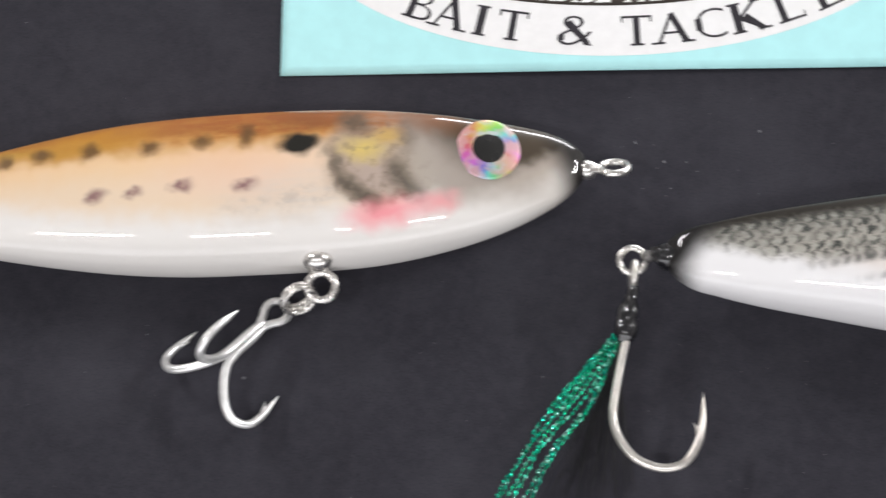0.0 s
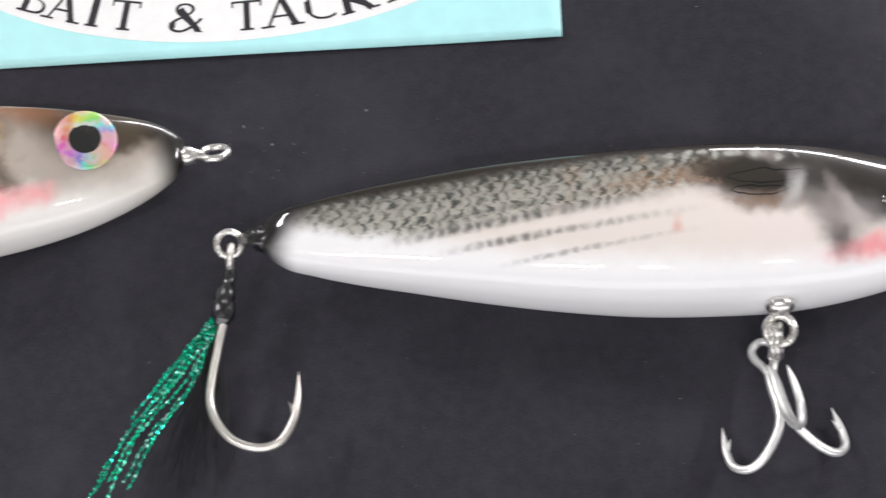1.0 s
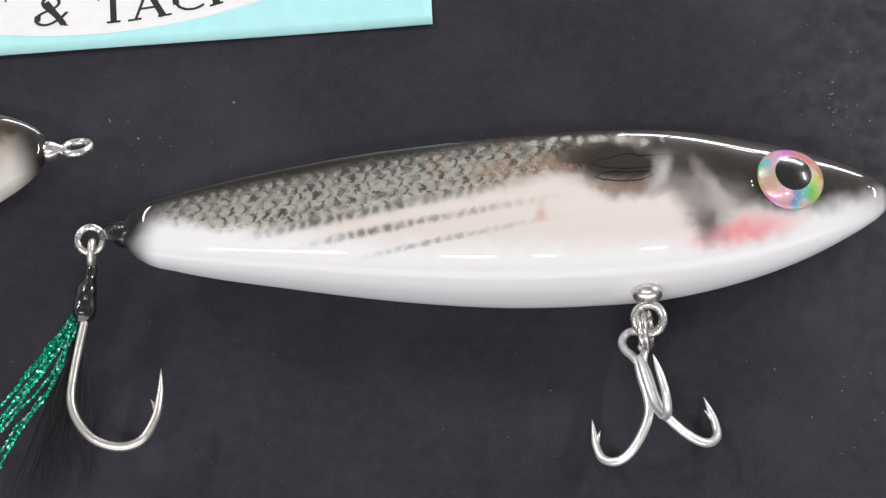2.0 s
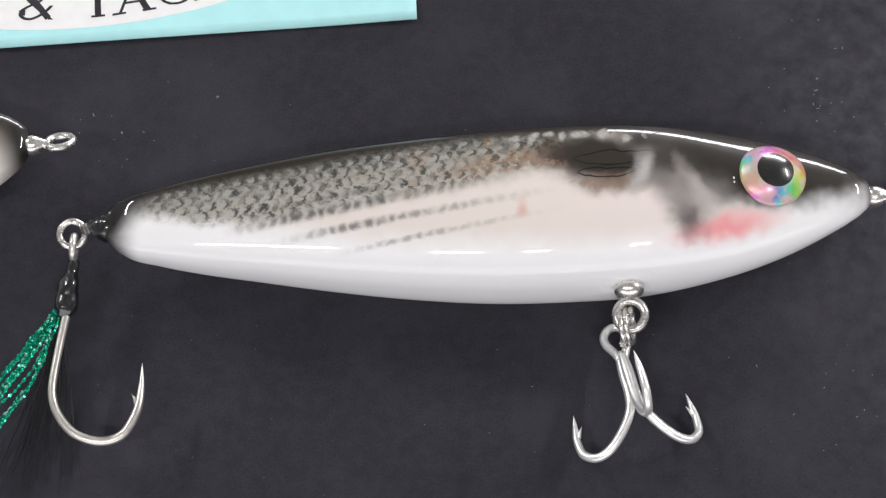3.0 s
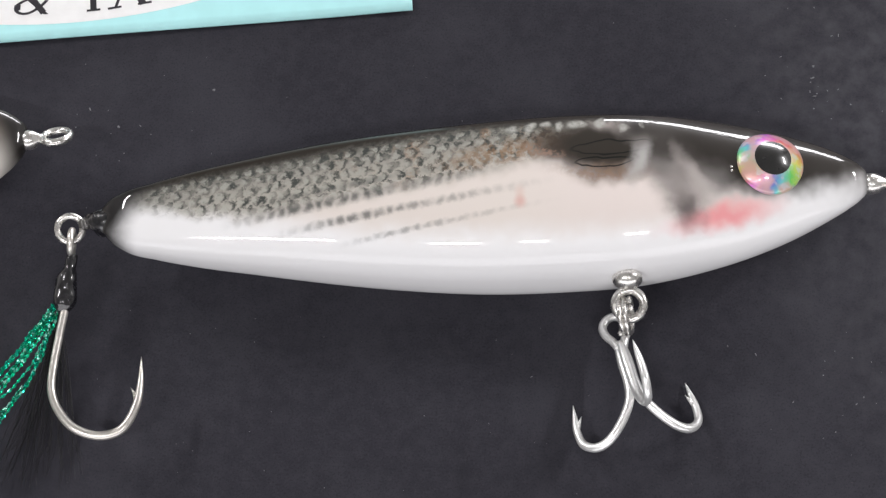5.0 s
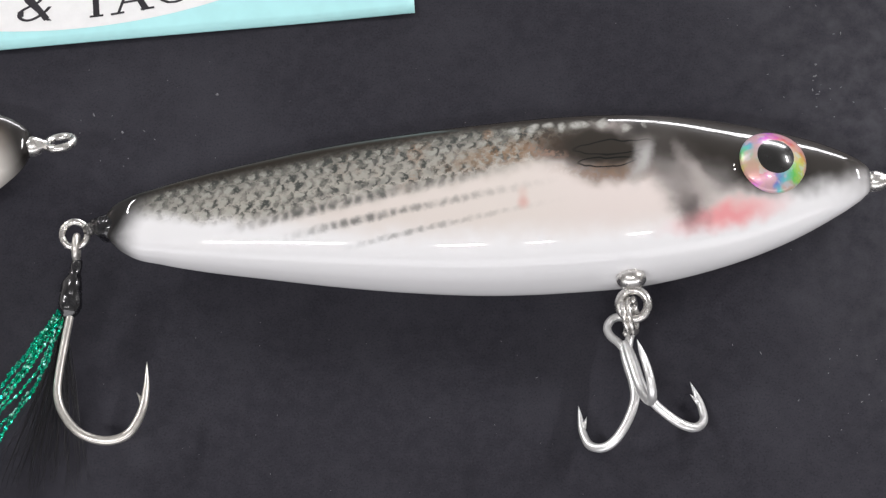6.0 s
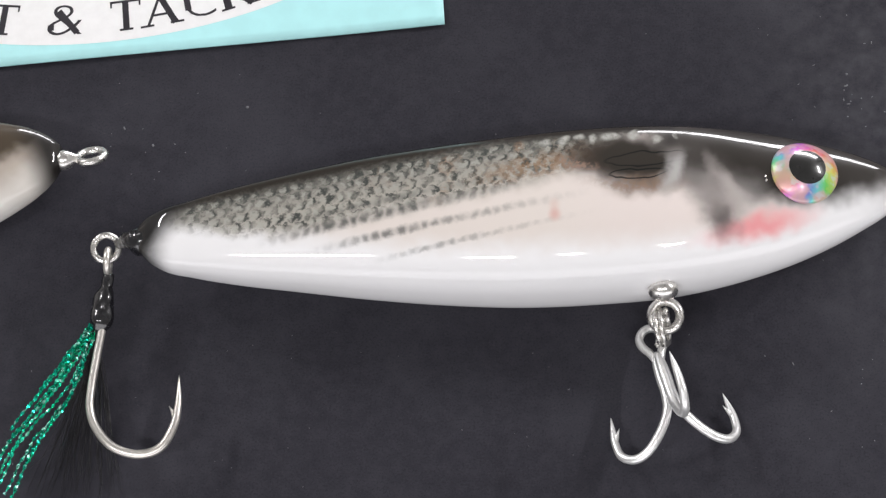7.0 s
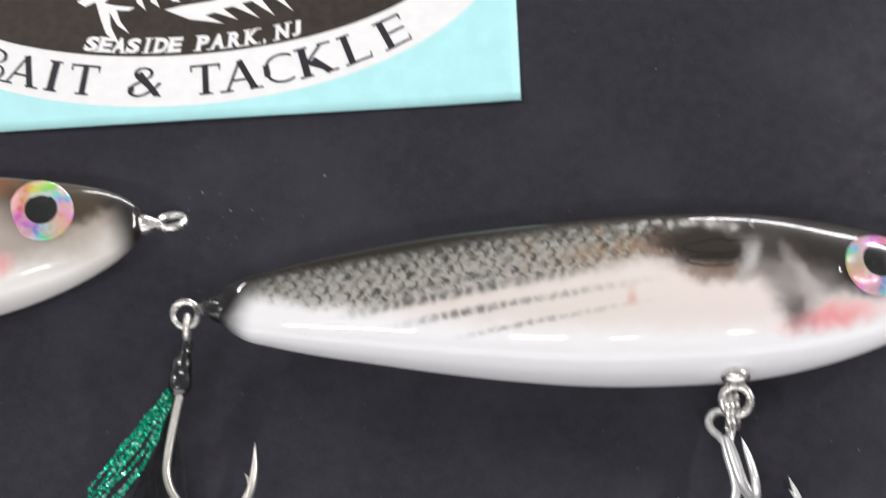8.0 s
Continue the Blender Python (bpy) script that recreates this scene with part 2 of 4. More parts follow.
def bunker_paint():
    """Cream belly, peach flank with two rows of dark spots, orange-brown back, blotched gill plate, under clear lacquer."""
    p = Paint("bunker_paint", 0.42, 0.0, 0.9)
    p.y = p.y - 0.9
    p.set("Specular IOR Level", 0.08)
    n1, n2 = p.noise(0.22, 1.5), p.noise(0.7, 1.5)
    u, v = p.x + (n1 - 0.5) * 3.4 + (n2 - 0.5) * 1.4, p.y + (p.noise(0.27, 1.5) - 0.5) * 3.0
    fine, rag = p.noise(2.0, 3), p.noise(0.55, 4, 0.65)
    streak = p.noise(0.6, 4, 0.6, (0.25, 1, 1))
    p.lay((0.81, 0.785, 0.755))
    d = p.x - 88.0
    belly = d * d * 0.0021 - 11.8
    flank = (v - belly).step(-2.0, 4.5) * p.x.step(126, 108)
    p.lay((0.79, 0.63, 0.47), flank)
    p.lay((0.80, 0.54, 0.30), flank * (v - p.x * 0.01).step(-5.0, 3.0) * p.x.step(108, 78) * 0.8)
    p.lay((0.80, 0.50, 0.39), flank * p.blob(u, v, 84, -1, 15, 5, 0, 0.9) * 0.4)
    p.lay((0.60, 0.57, 0.55), p.blob(u, v, 95, -7.0, 13, 4.5, 5, 0.9) * (streak.step(0.35, 0.7) * 0.5 + 0.5) * 0.6)
    p.lay((0.34, 0.30, 0.29), p.blob(u, v, 93, -7.8, 11, 1.8, 6, 0.8) * rag.step(0.44, 0.66) * 0.3)
    # back
    p.lay((0.56, 0.29, 0.09), (v - 3.9).step(-2.2, 2.8))
    p.lay((0.42, 0.27, 0.05), (v - 3.9).step(-0.5, 3.0) * p.x.step(70, 45) * 0.7)
    p.lay((0.45, 0.12, 0.04), (v - 5.5).step(-1.0, 3.0) * p.x.step(60, 95) * rag.step(0.4, 0.6) * 0.6)
    p.lay((0.33, 0.125, 0.035), (v - 6.6 + (streak - 0.5) * 4).step(-1.5, 2.0) * 0.8)
    p.lay((0.50, 0.24, 0.03), p.blob(u, v, 52, 7.0, 13, 2.5, 6, 0.6) * 0.6)
    p.lay((0.30, 0.09, 0.03), p.blob(u, v, 86, 10.0, 18, 3.0, 0, 0.6) * streak.step(0.4, 0.6) * 0.6)
    p.lay((0.20, 0.10, 0.05), (p.y - p.x * 0.02 - 11.6).step(-0.8, 1.6) * 0.7)
    for cx, cy, rx, ry in ((43.5, 5.7, 1.9, 1.4), (53.5, 5.3, 1.9, 1.7), (65.5, 5.1, 2.1, 1.3), (75.8, 5.7, 1.6, 1.7), (84.8, 6.5, 1.8, 2.0), (36.0, 5.0, 1.8, 1.2)):
        p.lay((0.10, 0.055, 0.025), p.blob(u, v, cx, cy, rx, ry, 0, 0.7) * 0.85)
    p.lay((0.018, 0.017, 0.014), p.blob(u, v, 95.2, 3.9, 4.2, 2.2, -4, 0.4))
    for cx, cy, rx in ((54.3, -4.1, 2.0), (62.1, -4.0, 1.9), (71.7, -3.7, 2.1), (84.5, -4.0, 2.2)):
        p.lay((0.22, 0.11, 0.12), p.blob(u, v, cx, cy, rx, 1.2, 8, 0.8) * (n2.step(0.3, 0.6) * 0.4 + 0.5))
    p.lay((0.17, 0.065, 0.03), (v - 7.2).step(-1.8, 2.0) * p.x.step(84, 100) * 0.6)
    # gill plate
    gu, gv = u + (rag - 0.5) * 1.6, v + (p.noise(0.5, 2) - 0.5) * 2.4
    vee = (gv - (gu - 110.0).abs() * 0.42 + 11.2).step(-1.2, 1.4)
    plate = p.blob(u, v, 112.8, -0.2, 12.4, 11.0, 0, 0.22) * vee
    p.lay((0.41, 0.315, 0.24), plate * 0.92)
    p.lay((0.37, 0.335, 0.285), p.blob(gu, gv, 121.5, -1.5, 5.5, 7.0, 0, 0.8) * 0.75)
    p.lay((0.45, 0.36, 0.31), plate * p.blob(gu, gv, 110.5, -4.0, 6, 3.6, -35, 0.8) * 0.8)
    p.lay((0.34, 0.125, 0.04), p.blob(gu, gv, 114.0, 8.6, 11.0, 3.0, -4, 0.8) * (streak.step(0.3, 0.6) * 0.5 + 0.4))
    p.lay((0.66, 0.50, 0.15), p.blob(gu, gv, 107.8, 2.0, 3.7, 2.1, -8, 0.9) * 0.9)
    p.lay((0.58, 0.38, 0.09), p.blob(gu, gv, 112.3, 4.6, 3.4, 1.6, -4, 0.9) * 0.7)
    p.lay((0.20, 0.16, 0.12), plate * p.noise(0.5, 3, 0.6).step(0.50, 0.64) * 0.4)
    for cx, cy, rx, ry, turn, dark in ((106.3, 8.4, 3.0, 2.9, 0, 0.8), (117.2, 6.0, 2.0, 4.4, -4, 0.75), (102.6, -1.6, 1.3, 4.2, 14, 0.7), (105.4, -5.6, 1.9, 3.2, 42, 0.85), (108.6, -8.4, 2.8, 1.7, -40, 0.85),
                                       (114.4, -2.8, 2.1, 2.6, 10, 0.75), (117.0, -6.4, 1.9, 3.6, 40, 0.85), (123.6, 5.4, 1.6, 2.6, -20, 0.5), (123.5, -5.8, 1.6, 1.8, 30, 0.45)):
        p.lay((0.085, 0.072, 0.055), p.blob(u, gv, cx, cy, rx, ry, turn, 0.8) * (n2.step(0.3, 0.6) * 0.2 + 0.8) * dark)
    # head
    head = (p.x * 0.16 - 27.4).up(p.x * 0.70 - 103.2)
    side = (p.x + v * 0.4).step(114, 125)
    p.lay((0.60, 0.56, 0.51), p.x.step(115, 126) * p.y.step(-13, -8) * 0.7)
    p.lay((0.34, 0.29, 0.25), (v - head).step(-5.0, 1.0) * side * 0.85)
    p.lay((0.062, 0.047, 0.032), (v - head - 1.2 - p.x.step(146, 132) * 1.2).step(-2.4, 2.4) * (p.x + v * 0.9).step(121, 133))
    p.lay((0.26, 0.10, 0.04), p.blob(u, v, 120.5, 9.0, 7.0, 2.6, -16, 0.8) * 0.6)
    p.lay((0.50, 0.44, 0.38), p.blob(u, v, 141.5, -2.6, 6.0, 1.6, 30, 0.9) * 0.6)
    p.lay((0.88, 0.27, 0.31), p.blob(u, v, 112.3, -11.3, 6.8, 2.4, 8, 0.9) * 0.85)
    p.lay((0.88, 0.31, 0.34), p.blob(u, v, 122.8, -9.6, 3.2, 1.8, 14, 0.95) * 0.65)
    p.lay((0.016, 0.014, 0.013), (p.x + p.y * 0.25).step(142.5, 149.6))
    p.lay((0.016, 0.014, 0.013), p.x.step(6.0, 3.0))
    p.set("Roughness", fine * 0.1 + 0.36)
    return p.done()


def hologram():
    """Rainbow foil of the eye stickers; the disc's own x, y run round its middle."""
    p = Paint("hologram_foil", 0.30, 0.2, 0.8)
    r = (p.x * p.x + p.y * p.y).sqrt()
    ang = p.y.atan2(p.x)
    # the foil's rainbow sheen is fixed into the colour, as hues round the disc
    hue = (ang * -0.3183 - (ang + 1.571).sin() * 0.12 + ang.sin() * 0.12 + (p.noise(0.5, 2) - 0.5) * 0.30 - r * 0.04 + 2.45).fract()
    hsv = p.tree.nodes.new("ShaderNodeCombineColor")
    hsv.mode = "HSV"
    p.tree.links.new(hue.sock, hsv.inputs[0])
    vivid = p.noise(0.30, 2).step(0.38, 0.62)
    p.tree.links.new((vivid * 0.6 + 0.22).sock, hsv.inputs[1])
    hsv.inputs[2].default_value = 0.66
    p.lay((0.6, 0.6, 0.6)).lay(hsv.outputs[0], 1.0).lay((0.70, 0.20, 0.14), (1.0 - vivid) * 0.40 + 0.08)
    p.lay((0.60, 0.60, 0.63), (p.noise(0.5, 2).step(0.56, 0.68) * 0.6) + r.step(4.3, 3.4) * 0.25)
    return p.done()


def green_flash():
    p = Paint("green_flash", 0.22, 0.9)
    info = p.tree.nodes.new("ShaderNodeNewGeometry")
    rnd = Val(p.tree, info.outputs["Random Per Island"])
    # the pale mint flecks paint the glints of the twisting strands
    p.lay((0.008, 0.40, 0.28)).lay((0.03, 0.78, 0.52), rnd.step(0.2, 0.8)).lay((0.62, 0.96, 0.86), p.noise(0.9, 2).step(0.54, 0.62) * 0.9)
    return p.done()


COVER = black_cover()
MULLET, BUNKER, FOIL, FLASH = mullet_paint(), bunker_paint(), hologram(), green_flash()
STEEL = simple("polished_steel", (0.80, 0.78, 0.75), 0.27, 0.95, vary=0.06, per_mm=0.8)
TIN = simple("tinned_steel", (0.93, 0.93, 0.92), 0.34, 0.7, vary=0.05, per_mm=0.8)
NICKEL = simple("bright_nickel", (0.80, 0.77, 0.72), 0.33, 0.85, vary=0.06, per_mm=0.8)
DARK_WIRE = simple("lacquered_wire", (0.16, 0.155, 0.15), 0.3, 0.7, 0.8, vary=0.3, per_mm=1.0)
PUPIL = simple("black_lacquer", (0.012, 0.012, 0.012), 0.25, 0.0, 1.0)
THREAD = simple("lacquered_thread", (0.008, 0.008, 0.010), 0.25, 0.0, 1.0, per_mm=0.8, bump=0.06)
HAIR = simple("black_bucktail", (0.010, 0.009, 0.010), 0.35)
CYAN = simple("cyan_card", (0.47, 0.86, 0.88), 0.55, vary=0.03, per_mm=0.2)
WHITE_INK = simple("white_ink", (0.88, 0.88, 0.88), 0.5, vary=0.02)
BLACK_INK = simple("black_ink", (0.022, 0.020, 0.026), 0.45, vary=0.2)
BROWN_INK = simple("brown_black_ink", (0.035, 0.026, 0.020), 0.45, vary=0.2)
LINT = simple("pale_lint", (0.15, 0.15, 0.165), 0.8)
PLASTER = simple("grey_plaster", (0.36, 0.35, 0.34), 0.8, vary=0.05, per_mm=0.01)
TILEFLOOR = simple("grey_vinyl", (0.30, 0.29, 0.27), 0.5, vary=0.15, per_mm=0.01)
CEILING = simple("ceiling_white", (0.36, 0.36, 0.355), 0.9, vary=0.04, per_mm=0.02)
WOOD = simple("table_wood", (0.22, 0.14, 0.08), 0.5, vary=0.25, per_mm=0.02)
ENAMEL = simple("white_enamel", (0.8, 0.8, 0.8), 0.4, vary=0.03)


# ---- mesh helpers ----
def mesh_of(bm, name, material, smooth=True):
    me = bpy.data.meshes.new(name)
    bm.normal_update()
    bm.to_mesh(me)
    bm.free()
    me.materials.append(material)
    if smooth:
        me.polygons.foreach_set("use_smooth", [True] * len(me.polygons))
    return me


def part(name, bm, material, parent, label="", smooth=True):
    ob = new(name, mesh_of(bm, name, material, smooth))
    ob.parent = parent
    return tagged(ob, label) if label else ob


def thing(name, m, label, category, group="", kind=""):
    ob = new(name)
    ob.matrix_world = m
    ob.empty_display_size = 0.01
    return tagged(ob, label, category, group, kind)


def box_bm(sx, sy, sz, at=(0, 0, 0), bevel=0.0):
    bm = bmesh.new()
    bmesh.ops.create_cube(bm, size=1, matrix=Matrix.Translation(at) @ Matrix.Diagonal((sx, sy, sz, 1)))
    if bevel:
        bmesh.ops.bevel(bm, geom=bm.edges[:], offset=bevel, segments=2, affect="EDGES")
    return bm


def spline(points, per=8):
    """A Catmull-Rom line through the points, with whatever runs along (radii) as further columns."""
    p = np.array(points, float)
    q = np.vstack([2 * p[0] - p[1], p, 2 * p[-1] - p[-2]])
    out = []
    for i in range(len(p) - 1):
        a, b, c, d = q[i:i + 4]
        for t in np.linspace(0, 1, per, endpoint=False):
            out.append(0.5 * (2 * b + (c - a) * t + (2 * a - 5 * b + 4 * c - d) * t * t + (3 * b - a - 3 * c + d) * t ** 3))
    out.append(p[-1])
    return np.array(out)


def tube(bm, pts, radii, sides=12, closed=False):
    """A round wire along the points; radii one number or one a point."""
    pts = np.asarray(pts, float)
    radii = np.full(len(pts), radii) if np.isscalar(radii) else np.asarray(radii, float)
    k = len(pts)
    tan = np.roll(pts, -1, 0) - np.roll(pts, 1, 0)
    if not closed:
        tan[0], tan[-1] = pts[1] - pts[0], pts[-1] - pts[-2]
    tan /= np.linalg.norm(tan, axis=1)[:, None]
    ref = np.array([0, 0, 1.0]) if abs(tan[0][2]) < 0.9 else np.array([1.0, 0, 0])
    nrm = np.cross(tan[0], ref)
    nrm /= np.linalg.norm(nrm)
    rings = []
    for i in range(k):
        nrm = nrm - tan[i] * (nrm @ tan[i])
        nrm /= np.linalg.norm(nrm)
        bi = np.cross(tan[i], nrm)
        rings.append([bm.verts.new(pts[i] + radii[i] * (math.cos(a) * nrm + math.sin(a) * bi)) for a in np.linspace(0, 2 * math.pi, sides, endpoint=False)])
    for i in range(k if closed else k - 1):
        a, b = rings[i], rings[(i + 1) % k]
        for j in range(sides):
            bm.faces.new((a[j], a[(j + 1) % sides], b[(j + 1) % sides], b[j]))
    if not closed:
        bm.faces.new(rings[0][::-1])
        bm.faces.new(rings[-1])
    return bm


def loop_points(centre, radius, ax, ay, n=36, start=0.0, turns=1.0, drift=None):
    c, ax, ay = (np.asarray(v, float) for v in (centre, ax, ay))
    a = np.linspace(start, start + turns * 2 * math.pi, n, endpoint=turns != 1.0)
    pts = c + radius * (np.cos(a)[:, None] * ax + np.sin(a)[:, None] * ay)
    if drift is not None:
        pts = pts + np.linspace(-0.5, 0.5, n)[:, None] * np.asarray(drift)
    return pts


def mm(*v):
    return np.array(v, float) / 1000.0


# ---- room and table ----
def slab(name, size, at, material, label, category):
    ob = new(name, mesh_of(box_bm(*size), name, material, False))
    ob.location = at
    return tagged(ob, label, category, kind="structure")


# unseen room shell, invented to close in the light and reflections
X0, X1, Y0, Y1 = -4.0, 5.5, -3.6, 6.5
slab("floor", (X1 - X0, Y1 - Y0, 0.1), ((X0 + X1) / 2, (Y0 + Y1) / 2, FLOOR - 0.05), TILEFLOOR, "grey vinyl shop floor under the table", "floor")
slab("ceiling", (X1 - X0, Y1 - Y0, 0.1), ((X0 + X1) / 2, (Y0 + Y1) / 2, CEIL + 0.05), CEILING, "plain white ceiling with fluorescent fittings", "ceiling")
H = CEIL - FLOOR
def wall_with_window(side, y, turn, window):
    """An unseen wall along x with an added wide window and its area lamp."""
    wx, wz, ww, wh, watts = window
    out = -1 if turn == 0 else 1
    for name, x0, x1, z0, z1 in (("wall_" + side, X0 - 0.15, wx - ww / 2, FLOOR, CEIL), ("wall_" + side + "_east", wx + ww / 2, X1 + 0.15, FLOOR, CEIL),
                                 ("wall_" + side + "_sill", wx - ww / 2, wx + ww / 2, FLOOR, wz - wh / 2), ("wall_" + side + "_head", wx - ww / 2, wx + ww / 2, wz + wh / 2, CEIL)):
        slab(name, (x1 - x0, 0.15, z1 - z0), ((x0 + x1) / 2, y + out * 0.075, (z0 + z1) / 2), PLASTER, "plain grey plaster wall round an added window", "wall")
    win = thing("fill_window" if side == "south" else "rim_window", pose(wx, y + out * 0.07, wz), "unseen wide window in a white frame, added for its light", "window", kind="structure")
    for k in range(5):
        part("window_frame", box_bm(0.05, 0.06, wh, (-ww / 2 + 0.025 + k * (ww - 0.05) / 4, 0, 0), 0.004), ENAMEL, win, smooth=False)
    for sz in (-1, 1):
        part("window_rail", box_bm(ww, 0.05, 0.05, (0, 0, sz * (wh / 2 - 0.025)), 0.004), ENAMEL, win, smooth=False)
    data = bpy.data.lights.new("added_window_light", "AREA")
    data.shape, data.size, data.size_y, data.energy, data.color = "RECTANGLE", ww, wh, watts, (0.99, 0.975, 1.0)
    lamp = new("added_window_light", data)
    lamp.matrix_world = pose(wx, y + out * 0.12, wz, 90, 0, turn)


wall_with_window("south", Y0, 0, SOUTH_FILL_WINDOW)
wall_with_window("north", Y1, 180, NORTH_RIM_WINDOW)
slab("wall_west", (0.15, Y1 - Y0, H), (X0 - 0.075, (Y0 + Y1) / 2, (CEIL + FLOOR) / 2), PLASTER, "plain grey plaster wall", "wall")
slab("wall_east", (0.15, Y1 - Y0, H), (X1 + 0.075, (Y0 + Y1) / 2, (CEIL + FLOOR) / 2), PLASTER, "plain grey plaster wall", "wall")

table = thing("display_table", pose(0, 0, FLOOR), "dark wooden display table under a black cover", "table")
part("tabletop", box_bm(1.6, 0.8, 0.035, (0, 0, -FLOOR - 0.0205), 0.004), WOOD, table, smooth=False)
for sx in (-0.74, 0.74):
    for sy in (-0.34, 0.34):
        part("leg", box_bm(0.055, 0.055, -FLOOR - 0.039, (sx, sy, (-FLOOR - 0.039) / 2), 0.004), WOOD, table, smooth=False)


def cover():
    bm = bmesh.new()
    bmesh.ops.create_grid(bm, x_segments=160, y_segments=80, size=0.5, matrix=Matrix.Diagonal((1.56, 0.76, 1, 1)))
    top = bm.faces[:]
    for vert in bm.verts:
        vert.co.z = -0.00005 + 0.00004 * noise.noise(vert.co * 25)
    got = bmesh.ops.extrude_face_region(bm, geom=top)
    for g in got["geom"]:
        if isinstance(g, bmesh.types.BMVert):
            g.co.z = -0.003
    bmesh.ops.recalc_face_normals(bm, faces=bm.faces)
    ob = new("table_cover", mesh_of(bm, "table_cover", COVER))
    return tagged(ob, "matt black cover sheet with dust and faint scuffs", "table cover")


cover()


def light_fitting(x, y, length, width, turn, watts):
    fit = thing("ceiling_light", pose(x, y, CEIL, 0, 0, turn), "unseen white fluorescent ceiling fitting, switched on", "ceiling light", "ceiling lights")
    part("housing", box_bm(length + 0.06, width + 0.06, 0.04, (0, 0, -0.02), 0.006), ENAMEL, fit, smooth=False)
    for s in (-1, 1):
        part("end_cap", box_bm(0.02, width + 0.04, 0.05, (s * (length / 2 + 0.012), 0, -0.064), 0.004), ENAMEL, fit, smooth=False)
    data = bpy.data.lights.new("fluorescent_tube", "AREA")
    data.shape, data.size, data.size_y = "RECTANGLE", length, width
    data.energy, data.color = watts, (1.0, 0.98, 0.99)
    tube_light = new("fluorescent_tube", data)
    tube_light.matrix_world = pose(x, y, CEIL - 0.048, 0, 0, turn)


for lamp in LAMPS:
    light_fitting(*lamp)


# ---- lures ----
def hermite(x, xs, ys):
    h = np.diff(xs)
    d = np.diff(ys) / h
    m = np.concatenate([d[:1], (d[:-1] * h[1:] + d[1:] * h[:-1]) / (h[1:] + h[:-1]), d[-1:]])
    i = np.clip(np.searchsorted(xs, x) - 1, 0, len(h) - 1)
    t = (x - xs[i]) / h[i]
    return (2 * t ** 3 - 3 * t ** 2 + 1) * ys[i] + (t ** 3 - 2 * t ** 2 + t) * h[i] * m[i] + (3 * t ** 2 - 2 * t ** 3) * ys[i + 1] + (t ** 3 - t ** 2) * h[i] * m[i + 1]


LEAN = radians(22)   # from this far off the vertical a lure's outline was taken


